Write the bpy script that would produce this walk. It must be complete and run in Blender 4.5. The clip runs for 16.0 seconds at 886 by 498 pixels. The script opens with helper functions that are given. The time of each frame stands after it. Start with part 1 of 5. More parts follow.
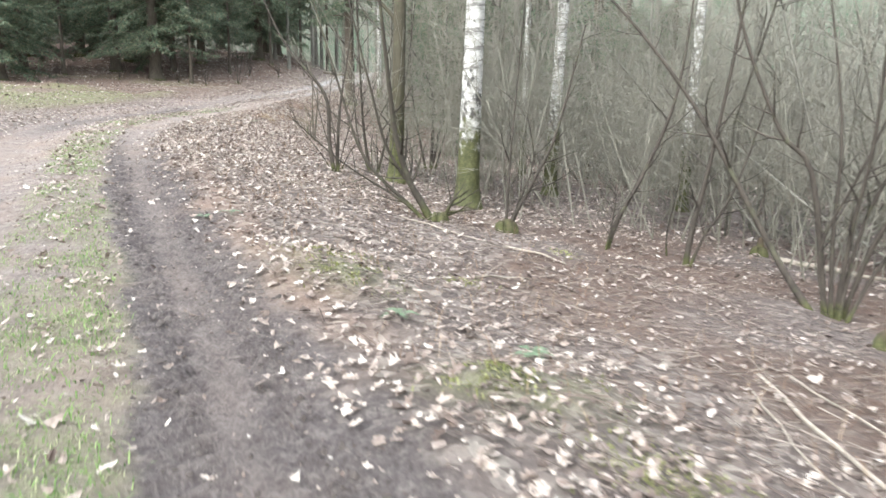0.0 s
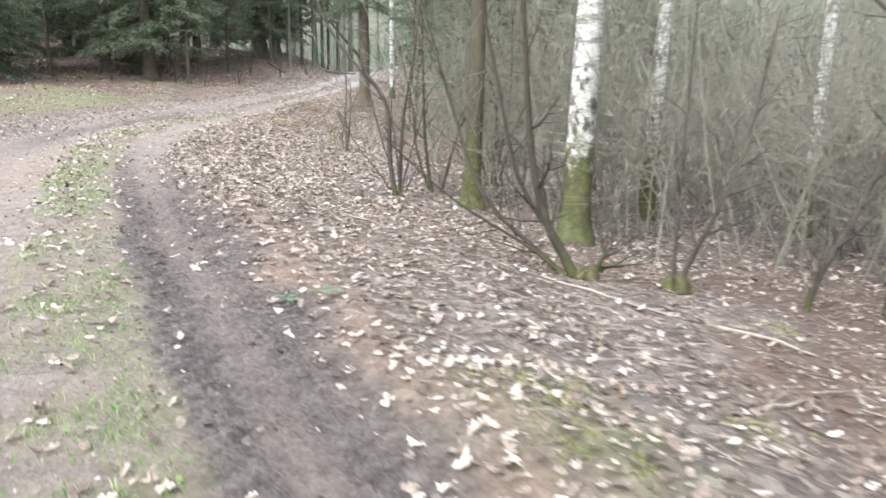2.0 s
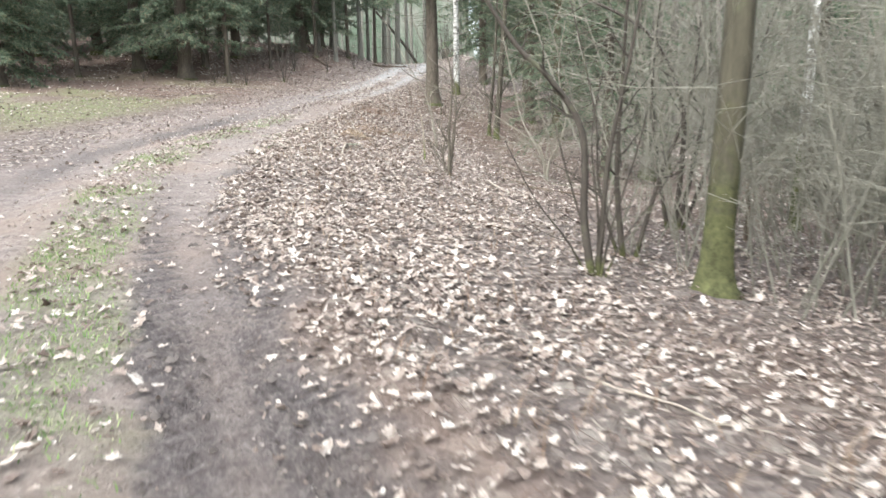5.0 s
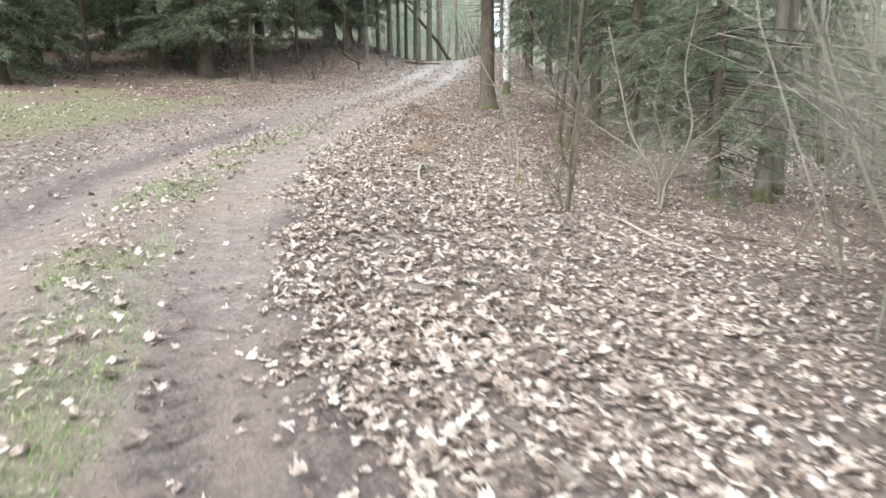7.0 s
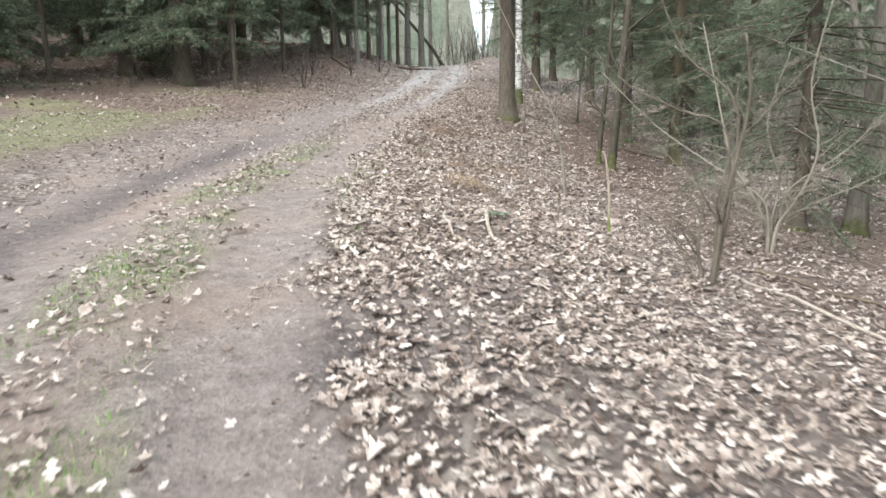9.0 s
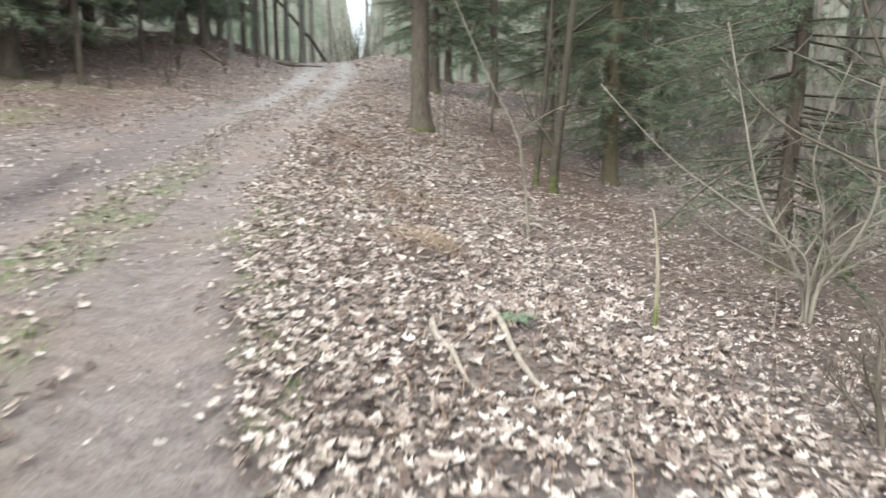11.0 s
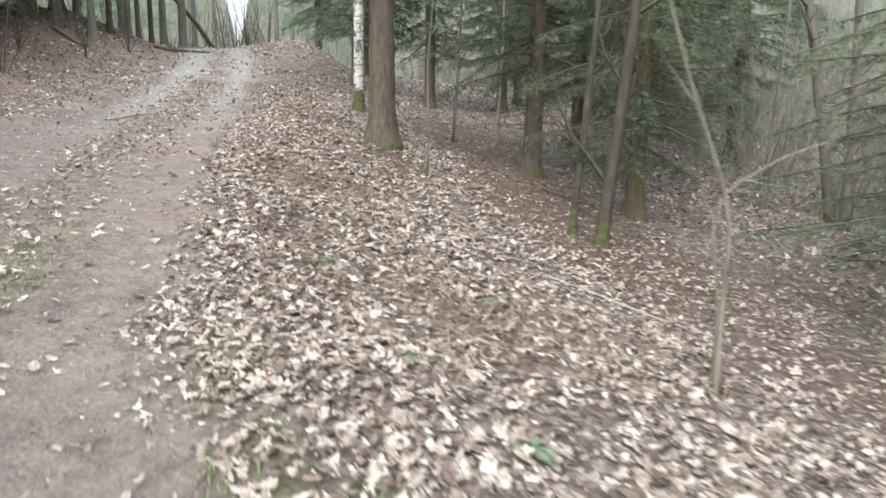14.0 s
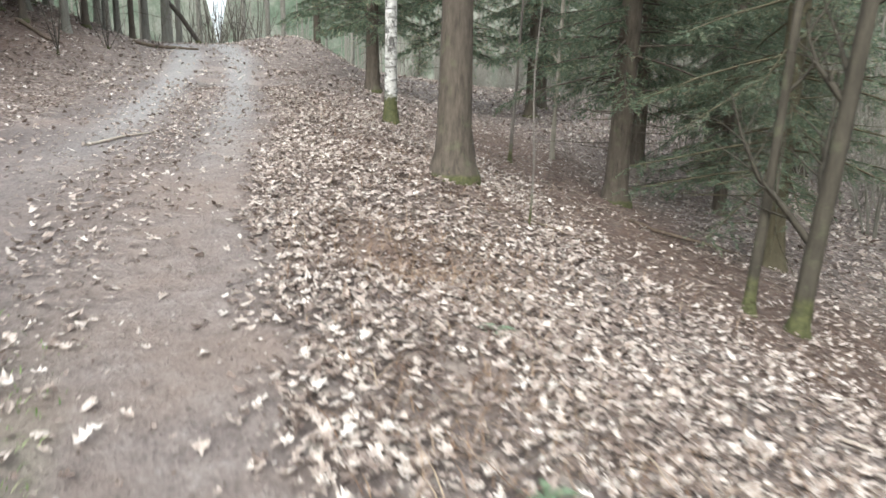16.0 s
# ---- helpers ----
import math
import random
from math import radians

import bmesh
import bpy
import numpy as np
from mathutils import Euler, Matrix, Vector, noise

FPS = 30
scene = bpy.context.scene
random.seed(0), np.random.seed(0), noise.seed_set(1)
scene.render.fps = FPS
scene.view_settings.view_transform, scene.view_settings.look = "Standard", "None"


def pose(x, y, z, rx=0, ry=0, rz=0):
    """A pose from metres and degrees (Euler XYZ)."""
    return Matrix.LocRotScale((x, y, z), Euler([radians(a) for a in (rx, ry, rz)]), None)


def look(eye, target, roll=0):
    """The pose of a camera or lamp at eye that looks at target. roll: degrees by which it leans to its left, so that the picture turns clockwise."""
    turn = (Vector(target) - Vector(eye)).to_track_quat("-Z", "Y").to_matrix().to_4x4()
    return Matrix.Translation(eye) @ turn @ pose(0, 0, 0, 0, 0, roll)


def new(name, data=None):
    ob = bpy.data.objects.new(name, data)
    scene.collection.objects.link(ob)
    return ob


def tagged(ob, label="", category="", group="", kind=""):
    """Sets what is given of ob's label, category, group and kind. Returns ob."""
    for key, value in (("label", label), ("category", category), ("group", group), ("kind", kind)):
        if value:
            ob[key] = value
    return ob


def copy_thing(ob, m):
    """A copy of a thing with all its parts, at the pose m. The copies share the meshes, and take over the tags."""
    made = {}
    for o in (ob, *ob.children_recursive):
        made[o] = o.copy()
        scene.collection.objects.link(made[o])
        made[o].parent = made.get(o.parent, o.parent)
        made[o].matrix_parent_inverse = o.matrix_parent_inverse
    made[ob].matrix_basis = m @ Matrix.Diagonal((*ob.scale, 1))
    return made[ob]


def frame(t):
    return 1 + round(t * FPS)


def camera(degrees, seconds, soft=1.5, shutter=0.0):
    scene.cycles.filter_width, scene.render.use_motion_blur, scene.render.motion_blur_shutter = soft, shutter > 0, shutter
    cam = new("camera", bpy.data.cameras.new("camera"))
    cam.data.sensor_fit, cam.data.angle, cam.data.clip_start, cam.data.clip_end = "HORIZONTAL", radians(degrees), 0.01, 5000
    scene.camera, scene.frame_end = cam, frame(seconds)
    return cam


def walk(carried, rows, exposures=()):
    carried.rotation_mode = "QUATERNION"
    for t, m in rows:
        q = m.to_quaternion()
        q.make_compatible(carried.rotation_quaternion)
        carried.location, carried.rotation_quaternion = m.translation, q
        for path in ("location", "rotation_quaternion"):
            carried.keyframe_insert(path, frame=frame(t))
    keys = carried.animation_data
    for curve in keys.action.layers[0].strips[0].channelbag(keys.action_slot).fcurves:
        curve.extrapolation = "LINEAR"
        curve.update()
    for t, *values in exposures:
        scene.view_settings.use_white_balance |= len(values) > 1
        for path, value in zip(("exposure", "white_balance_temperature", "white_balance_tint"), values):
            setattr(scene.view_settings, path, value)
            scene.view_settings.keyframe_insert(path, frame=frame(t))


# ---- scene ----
cam = camera(66.0, 16.0, 1.5, 0.6)
PATH = [
    (0, (0.023, 0.437, 1.349), (-0.001, 2.398, 0.96), 0.6),
    (0.5, (-0.292, 1.064, 1.359), (-0.303, 3.026, 0.974), -0.0),
    (1, (-0.637, 1.675, 1.396), (-0.623, 3.636, 1.002), 0.2),
    (1.5, (-1.028, 2.26, 1.444), (-1.001, 4.226, 1.075), 0.3),
    (2, (-1.459, 2.896, 1.512), (-1.452, 4.857, 1.116), 0.2),
    (2.5, (-1.786, 3.462, 1.58), (-1.828, 5.418, 1.168), -0.3),
    (3, (-2.08, 4.252, 1.596), (-2.127, 6.206, 1.174), -0.3),
    (3.5, (-2.405, 4.829, 1.656), (-2.446, 6.785, 1.242), -0.3),
    (4, (-2.689, 5.648, 1.701), (-2.75, 7.604, 1.291), -1.2),
    (4.2, (-2.772, 5.89, 1.749), (-2.852, 7.841, 1.316), -1.2),
    (6.3, (-4.052, 8.861, 1.923), (-4.146, 10.817, 1.521), -0.7),
    (6.5, (-4.196, 9.17, 1.968), (-4.311, 11.118, 1.529), -0.7),
    (7, (-4.524, 9.892, 1.994), (-4.653, 11.841, 1.564), -0.7),
    (7.5, (-4.834, 10.604, 2.016), (-4.957, 12.555, 1.595), -1.0),
    (8, (-5.118, 11.185, 2.058), (-5.259, 13.139, 1.652), -0.9),
    (8.5, (-5.412, 11.966, 2.128), (-5.533, 13.922, 1.725), -0.8),
    (8.7, (-5.493, 12.193, 2.149), (-5.591, 14.147, 1.733), -0.9),
    (10.8, (-6.299, 15.046, 2.371), (-6.103, 16.991, 1.947), 0.2),
    (11, (-6.328, 15.392, 2.381), (-6.041, 17.325, 1.955), 0.3),
    (11.5, (-6.433, 16.203, 2.395), (-5.998, 18.108, 1.97), 0.9),
    (12, (-6.599, 17.007, 2.457), (-6.023, 18.876, 2.037), 1.4),
    (12.5, (-6.732, 17.81, 2.484), (-6.138, 19.666, 2.032), 1.6),
    (13, (-6.906, 18.51, 2.54), (-6.31, 20.367, 2.095), 1.5),
    (13.5, (-6.947, 19.3, 2.557), (-6.325, 21.147, 2.107), 1.2),
    (14, (-7.115, 20.11, 2.602), (-6.499, 21.959, 2.154), 1.3),
    (14.5, (-7.247, 20.804, 2.618), (-6.611, 22.652, 2.193), 1.1),
    (15, (-7.365, 21.638, 2.647), (-6.739, 23.486, 2.208), 1.3),
    (15.5, (-7.473, 22.371, 2.733), (-6.834, 24.211, 2.278), 1.3),
    (16, (-7.571, 23.196, 2.827), (-6.901, 25.023, 2.365), 1.3),
]
EXPOSURES = [(0, 1.86, 6060, 4), (4, 1.85, 6090, 4), (9, 1.55, 6170, 4), (12.5, 1.44, 6170, 4), (16, 1.51, 6150, 4)]
walk(cam, [(t, look(eye, target, roll)) for t, eye, target, roll in PATH], EXPOSURES)

# ---- world, sun, exposure ----
world = bpy.data.worlds.new("overcast_sky")
scene.world = world
world.use_nodes = True
wn = world.node_tree
wn.nodes.clear()
w_out = wn.nodes.new("ShaderNodeOutputWorld")
w_bg = wn.nodes.new("ShaderNodeBackground")
w_sky = wn.nodes.new("ShaderNodeTexSky")
w_sky.sky_type = "NISHITA"
w_sky.sun_disc = False
w_sky.sun_elevation = radians(48)
w_sky.sun_rotation = radians(215)
w_sky.dust_density = 4.0
w_sky.ozone_density = 0.6
w_sat = wn.nodes.new("ShaderNodeHueSaturation")
w_sat.inputs["Saturation"].default_value = 0.3
wn.links.new(w_sky.outputs[0], w_sat.inputs["Color"])
wn.links.new(w_sat.outputs[0], w_bg.inputs["Color"])
wn.links.new(w_bg.outputs[0], w_out.inputs["Surface"])
w_bg.inputs["Strength"].default_value = 0.18
sun_data = bpy.data.lights.new("sun", "SUN")
sun_data.energy = 0.6
sun_data.angle = radians(25)
sun_data.color = (1.0, 0.98, 0.95)
sun = new("sun", sun_data)
sun.matrix_world = pose(0, 0, 60, 42, 0, 145)


# ---- materials ----
def ramp(nt, stops, src):
    n = nt.nodes.new("ShaderNodeValToRGB")
    e = n.color_ramp.elements
    while len(e) < len(stops):
        e.new(0.5)
    for k, (pos, col) in zip(e, stops):
        k.position, k.color = pos, (*col, 1)
    nt.links.new(src, n.inputs[0])
    return n.outputs[0]


def noise_tex(nt, vec, scale, detail=4.0, rough=0.6):
    n = nt.nodes.new("ShaderNodeTexNoise")
    n.inputs["Scale"].default_value, n.inputs["Detail"].default_value, n.inputs["Roughness"].default_value = scale, detail, rough
    nt.links.new(vec, n.inputs["Vector"])
    return n.outputs["Fac"]


def mixc(nt, fac, a, b, mode="MIX"):
    n = nt.nodes.new("ShaderNodeMix")
    n.data_type, n.blend_type = "RGBA", mode
    for sock, v in ((n.inputs[0], fac), (n.inputs[6], a), (n.inputs[7], b)):
        if isinstance(v, (int, float)):
            sock.default_value = v
        elif isinstance(v, tuple):
            sock.default_value = (*v, 1)
        else:
            nt.links.new(v, sock)
    return n.outputs[2]


def arith(nt, op, a, b=0.0, clamp=False):
    n = nt.nodes.new("ShaderNodeMath")
    n.operation, n.use_clamp = op, clamp
    for sock, v in zip(n.inputs, (a, b)):
        if isinstance(v, (int, float)):
            sock.default_value = v
        else:
            nt.links.new(v, sock)
    return n.outputs[0]


def material(name, rough=0.85):
    m = bpy.data.materials.new(name)
    m.use_nodes = True
    nt = m.node_tree
    bsdf = nt.nodes["Principled BSDF"]
    bsdf.inputs["Roughness"].default_value = rough
    bsdf.inputs["Specular IOR Level"].default_value = 0.25
    co = nt.nodes.new("ShaderNodeTexCoord").outputs["Object"]
    return m, nt, bsdf, co


def bump(nt, bsdf, height, strength=0.6, dist=0.02):
    b = nt.nodes.new("ShaderNodeBump")
    b.inputs["Strength"].default_value, b.inputs["Distance"].default_value = strength, dist
    nt.links.new(height, b.inputs["Height"])
    nt.links.new(b.outputs[0], bsdf.inputs["Normal"])


def mask(nt, name):
    n = nt.nodes.new("ShaderNodeAttribute")
    n.attribute_name = name
    return n.outputs["Fac"]


def stretched(nt, co, sx, sy, sz):
    n = nt.nodes.new("ShaderNodeMapping")
    n.inputs["Scale"].default_value = (sx, sy, sz)
    nt.links.new(co, n.inputs["Vector"])
    return n.outputs[0]


def bark_material(name, dark, light, moss=0.0, scale=14.0, mosscol=(0.078, 0.08, 0.034)):
    """Furrowed bark; moss is the height in metres to which moss climbs from the foot."""
    m, nt, bsdf, co = material(name, 0.92)
    grain = noise_tex(nt, stretched(nt, co, 1, 1, 0.22), scale, 6, 0.7)
    spots = noise_tex(nt, co, 2.3, 3)
    col = ramp(nt, [(0.3, dark), (0.7, light)], grain)
    col = mixc(nt, arith(nt, "MULTIPLY", spots, 0.7), col, tuple(0.6 * c for c in light))
    lichen = noise_tex(nt, co, 5.0, 5)
    col = mixc(nt, ramp(nt, [(0.55, (0, 0, 0)), (0.7, (0.45, 0.45, 0.45))], lichen), col, (0.13, 0.14, 0.08))
    if moss:
        sep = nt.nodes.new("ShaderNodeSeparateXYZ")
        nt.links.new(co, sep.inputs[0])
        edge = arith(nt, "ADD", arith(nt, "DIVIDE", sep.outputs["Z"], moss), arith(nt, "MULTIPLY", arith(nt, "SUBTRACT", noise_tex(nt, co, 4.5, 5), 0.5), 1.8))
        fac = ramp(nt, [(0.35, (0.95, 0.95, 0.95)), (0.95, (0, 0, 0))], edge)
        green = ramp(nt, [(0.32, tuple(0.3 * c for c in mosscol)), (0.5, mosscol), (0.68, tuple(1.6 * c for c in mosscol))], noise_tex(nt, co, 11, 7, 0.75))
        col = mixc(nt, fac, col, green)
    nt.links.new(col, bsdf.inputs["Base Color"])
    bump(nt, bsdf, grain, 0.9, 0.02)
    return m


def birch_material(name, moss):
    """White papery bark with dark bands and cracks, mossy and dark at the foot."""
    m, nt, bsdf, co = material(name, 0.7)
    bands = noise_tex(nt, stretched(nt, co, 2.2, 2.2, 9), 1.6, 6, 0.7)
    patch = noise_tex(nt, stretched(nt, co, 3.5, 3.5, 2.2), 1.5, 5, 0.75)
    white = ramp(nt, [(0.3, (0.3, 0.28, 0.25)), (0.62, (0.66, 0.64, 0.6))], noise_tex(nt, co, 9, 4))
    col = mixc(nt, ramp(nt, [(0.5, (0, 0, 0)), (0.62, (0.8, 0.8, 0.8))], bands), white, (0.09, 0.08, 0.07))
    col = mixc(nt, ramp(nt, [(0.52, (0, 0, 0)), (0.6, (0.9, 0.9, 0.9))], patch), col, (0.05, 0.045, 0.04))
    sep = nt.nodes.new("ShaderNodeSeparateXYZ")
    nt.links.new(co, sep.inputs[0])
    edge = arith(nt, "ADD", arith(nt, "DIVIDE", sep.outputs["Z"], moss * 1.9), arith(nt, "MULTIPLY", arith(nt, "SUBTRACT", noise_tex(nt, co, 6, 6), 0.5), 0.9))
    foot = ramp(nt, [(0.3, (0.035, 0.038, 0.016)), (0.5, (0.078, 0.08, 0.034)), (0.68, (0.13, 0.132, 0.06))], noise_tex(nt, co, 10, 7, 0.78))
    col = mixc(nt, ramp(nt, [(0.44, (1, 1, 1)), (0.6, (0, 0, 0))], edge), col, foot)
    nt.links.new(col, bsdf.inputs["Base Color"])
    bump(nt, bsdf, patch, 0.5, 0.02)
    return m


def island_material(name, stops, rough=0.8, trans=0.0, blotch=None):
    """Small pieces, each with a colour of its own."""
    m, nt, bsdf, co = material(name, rough)
    rnd = nt.nodes.new("ShaderNodeNewGeometry").outputs["Random Per Island"]
    col = ramp(nt, stops, rnd)
    if blotch:
        col = mixc(nt, ramp(nt, [(0.4, (0, 0, 0)), (0.65, (0.7, 0.7, 0.7))], noise_tex(nt, co, blotch, 3)), col, mixc(nt, 1.0, col, (0.45, 0.38, 0.34), "MULTIPLY"))
    nt.links.new(col, bsdf.inputs["Base Color"])
    if trans:
        bsdf.inputs["Subsurface Weight"].default_value = 0.0
        t = nt.nodes.new("ShaderNodeBsdfTranslucent")
        nt.links.new(col, t.inputs["Color"])
        mx = nt.nodes.new("ShaderNodeMixShader")
        mx.inputs[0].default_value = trans
        nt.links.new(bsdf.outputs[0], mx.inputs[1])
        nt.links.new(t.outputs[0], mx.inputs[2])
        nt.links.new(mx.outputs[0], nt.nodes["Material Output"].inputs["Surface"])
    return m


BARK_SPRUCE = bark_material("spruce_bark", (0.03, 0.024, 0.019), (0.15, 0.123, 0.096), 0.06, 18.0)
BARK_OLIVE = bark_material("olive_spruce_bark", (0.045, 0.038, 0.024), (0.15, 0.128, 0.08), 0.0)
BARK_YOUNG = bark_material("grey_brown_bark_mossy_foot", (0.03, 0.026, 0.02), (0.1, 0.086, 0.064), 0.42)
BARK_SAPLING = bark_material("brown_sapling_bark", (0.06, 0.048, 0.038), (0.21, 0.18, 0.14), 0.0)
BARK_GREY = bark_material("grey_bark", (0.09, 0.075, 0.065), (0.26, 0.23, 0.2), 0.35)
BARK_FAR = bark_material("thicket_bark", (0.12, 0.11, 0.09), (0.28, 0.265, 0.225))
BARK_FINE = bark_material("fine_twig_bark", (0.15, 0.138, 0.107), (0.33, 0.31, 0.255))
BARK_MOSSY = bark_material("mossy_bark", (0.035, 0.03, 0.022), (0.13, 0.115, 0.08), 1.7)
BARK_DARK = bark_material("dark_hazel_bark", (0.032, 0.027, 0.023), (0.105, 0.088, 0.072), 0.2)
BARK_HAZEL_MOSS = bark_material("mossy_hazel_bark", (0.035, 0.03, 0.025), (0.105, 0.09, 0.07), 0.32)
BARK_PALE = bark_material("pale_twig_bark", (0.18, 0.16, 0.125), (0.37, 0.335, 0.27), 0.0)
BARK_STUMP = bark_material("mossy_stump_wood", (0.035, 0.028, 0.02), (0.12, 0.09, 0.062), 0.22)
MOSSY_STICK = bark_material("mossy_footed_stick", (0.25, 0.2, 0.15), (0.48, 0.42, 0.33), 0.3, 20, (0.16, 0.19, 0.05))
DEAD_WOOD = bark_material("bleached_dead_wood", (0.25, 0.2, 0.16), (0.5, 0.44, 0.37), 0.0, 20)
STALKS = bark_material("dry_straw_stalks", (0.2, 0.135, 0.085), (0.45, 0.34, 0.23), 0.0, 20)
ROTTEN = bark_material("rotten_log_wood", (0.06, 0.045, 0.035), (0.2, 0.15, 0.11), 0.0, 20)
BIRCH = birch_material("birch_bark", 1.25)
BIRCH_LOW = birch_material("birch_bark_low_moss", 0.55)
NEEDLES = island_material("spruce_needles", [(0.0, (0.07, 0.1, 0.066)), (0.5, (0.14, 0.18, 0.12)), (0.85, (0.22, 0.25, 0.16)), (1.0, (0.24, 0.2, 0.13))], 0.65, 0.4)
LEAVES = island_material("fallen_leaves", [(0.0, (0.14, 0.105, 0.088)), (0.25, (0.27, 0.215, 0.185)), (0.5, (0.42, 0.352, 0.306)), (0.8, (0.56, 0.49, 0.435)), (1.0, (0.7, 0.645, 0.59))], 0.7, 0.15, 30)
LEAVES_DARK = island_material("old_fallen_leaves", [(0.0, (0.12, 0.094, 0.082)), (0.45, (0.23, 0.183, 0.16)), (0.8, (0.36, 0.3, 0.265)), (1.0, (0.52, 0.46, 0.42))], 0.8, 0.1, 30)
TWIGS = island_material("fallen_twigs", [(0.0, (0.06, 0.045, 0.038)), (0.6, (0.15, 0.115, 0.097)), (1.0, (0.32, 0.275, 0.235))], 0.9)
GRASS = island_material("grass_blades", [(0.0, (0.1, 0.17, 0.05)), (0.5, (0.19, 0.29, 0.09)), (0.8, (0.3, 0.37, 0.16)), (1.0, (0.45, 0.42, 0.28))], 0.6, 0.3)
STRAW = island_material("dry_brown_grass", [(0.0, (0.15, 0.085, 0.055)), (0.6, (0.3, 0.2, 0.13)), (1.0, (0.44, 0.34, 0.24))], 0.8, 0.2)
MOSS = island_material("yellow_green_moss", [(0.0, (0.13, 0.14, 0.05)), (0.6, (0.25, 0.26, 0.1)), (1.0, (0.37, 0.36, 0.18))], 0.9, 0.15)
FERN = island_material("fern_leaflets", [(0.0, (0.1, 0.15, 0.09)), (1.0, (0.21, 0.27, 0.17))], 0.6, 0.25)
CLODS = island_material("mud_clods", [(0.0, (0.045, 0.035, 0.03)), (1.0, (0.12, 0.1, 0.09))], 0.7)


def ground_material():
    m, nt, bsdf, co = material("forest_ground", 0.95)
    fine, mid, big = noise_tex(nt, co, 38, 6, 0.7), noise_tex(nt, co, 6, 5, 0.65), noise_tex(nt, co, 0.7, 4)
    soil = ramp(nt, [(0.3, (0.085, 0.069, 0.064)), (0.55, (0.165, 0.135, 0.125)), (0.75, (0.27, 0.225, 0.207))], fine)
    vor = nt.nodes.new("ShaderNodeTexVoronoi")
    vor.inputs["Scale"].default_value = 13
    nt.links.new(co, vor.inputs["Vector"])
    sep = nt.nodes.new("ShaderNodeSeparateColor")
    nt.links.new(vor.outputs["Color"], sep.inputs[0])
    litter = ramp(nt, [(0.0, (0.1, 0.077, 0.067)), (0.4, (0.2, 0.157, 0.137)), (0.7, (0.34, 0.28, 0.243)), (1.0, (0.53, 0.465, 0.4))], sep.outputs[0])
    litter = mixc(nt, 0.35, litter, soil)
    col = mixc(nt, arith(nt, "MULTIPLY", mask(nt, "litter"), ramp(nt, [(0.35, (0.35, 0.35, 0.35)), (0.6, (1, 1, 1))], mid), True), soil, litter)
    # the mask covers needle litter, dark soil and painted shade on the slope
    needle = ramp(nt, [(0.3, (0.07, 0.043, 0.032)), (0.7, (0.2, 0.13, 0.095))], noise_tex(nt, co, 60, 5))
    col = mixc(nt, arith(nt, "MULTIPLY", mask(nt, "needle"), ramp(nt, [(0.3, (0.4, 0.4, 0.4)), (0.6, (1, 1, 1))], mid), True), col, needle)
    dirt = ramp(nt, [(0.32, (0.11, 0.088, 0.08)), (0.5, (0.255, 0.211, 0.19)), (0.68, (0.4, 0.342, 0.312))], arith(nt, "ADD", arith(nt, "MULTIPLY", fine, 0.55), arith(nt, "MULTIPLY", mid, 0.45)))
    dirt = mixc(nt, ramp(nt, [(0.45, (0, 0, 0)), (0.68, (0.6, 0.6, 0.6))], big), dirt, (0.3, 0.225, 0.18))
    col = mixc(nt, mask(nt, "path"), col, dirt)
    mud_tone = ramp(nt, [(0.36, (0.05, 0.041, 0.04)), (0.5, (0.125, 0.105, 0.1)), (0.64, (0.23, 0.195, 0.185))], arith(nt, "ADD", arith(nt, "MULTIPLY", fine, 0.5), arith(nt, "MULTIPLY", noise_tex(nt, co, 11, 5, 0.7), 0.5)))
    col = mixc(nt, mask(nt, "mud"), col, mud_tone)
    ochre = ramp(nt, [(0.3, (0.2, 0.135, 0.105)), (0.7, (0.38, 0.275, 0.22))], fine)
    col = mixc(nt, mask(nt, "ochre"), col, ochre)
    green = ramp(nt, [(0.3, (0.13, 0.14, 0.065)), (0.6, (0.23, 0.24, 0.12)), (0.75, (0.34, 0.32, 0.2))], fine)
    col = mixc(nt, arith(nt, "MULTIPLY", mask(nt, "green"), ramp(nt, [(0.35, (0.15, 0.15, 0.15)), (0.6, (0.8, 0.8, 0.8))], mid), True), col, green)
    gravel = ramp(nt, [(0.3, (0.2, 0.19, 0.185)), (0.7, (0.46, 0.44, 0.43))], fine)
    col = mixc(nt, arith(nt, "MULTIPLY", mask(nt, "gravel"), 0.8), col, gravel)
    nt.links.new(col, bsdf.inputs["Base Color"])
    bump(nt, bsdf, arith(nt, "ADD", fine, arith(nt, "ADD", arith(nt, "MULTIPLY", mid, 2.0), arith(nt, "MULTIPLY", sep.outputs[0], mask(nt, "litter")))), 1.0, 0.04)
    return m


GROUND = ground_material()


# ---- lie of the land ----
HEIGHT_Y = (-40, 0, 5.4, 8, 12, 16, 20, 23, 26, 28, 32, 38, 48, 56, 64, 80, 140)
HEIGHT_Z = (-1.0, 0, 0.14, 0.39, 0.66, 0.96, 1.15, 1.25, 1.42, 1.62, 1.98, 2.5, 3.65, 4.4, 4.5, 3.6, 2.5)
EDGE_Y = (-60, -20, 0, 3, 5.5, 8.2, 11.3, 14.2, 17, 20, 23.7, 26, 29, 33, 38, 48, 60, 140)
EDGE_X = (32, 9.5, 1.0, -0.35, -1.6, -3.05, -4.6, -5.8, -6.6, -7.05, -7.3, -7.25, -7.05, -6.5, -6.0, -5.4, -6, -10)


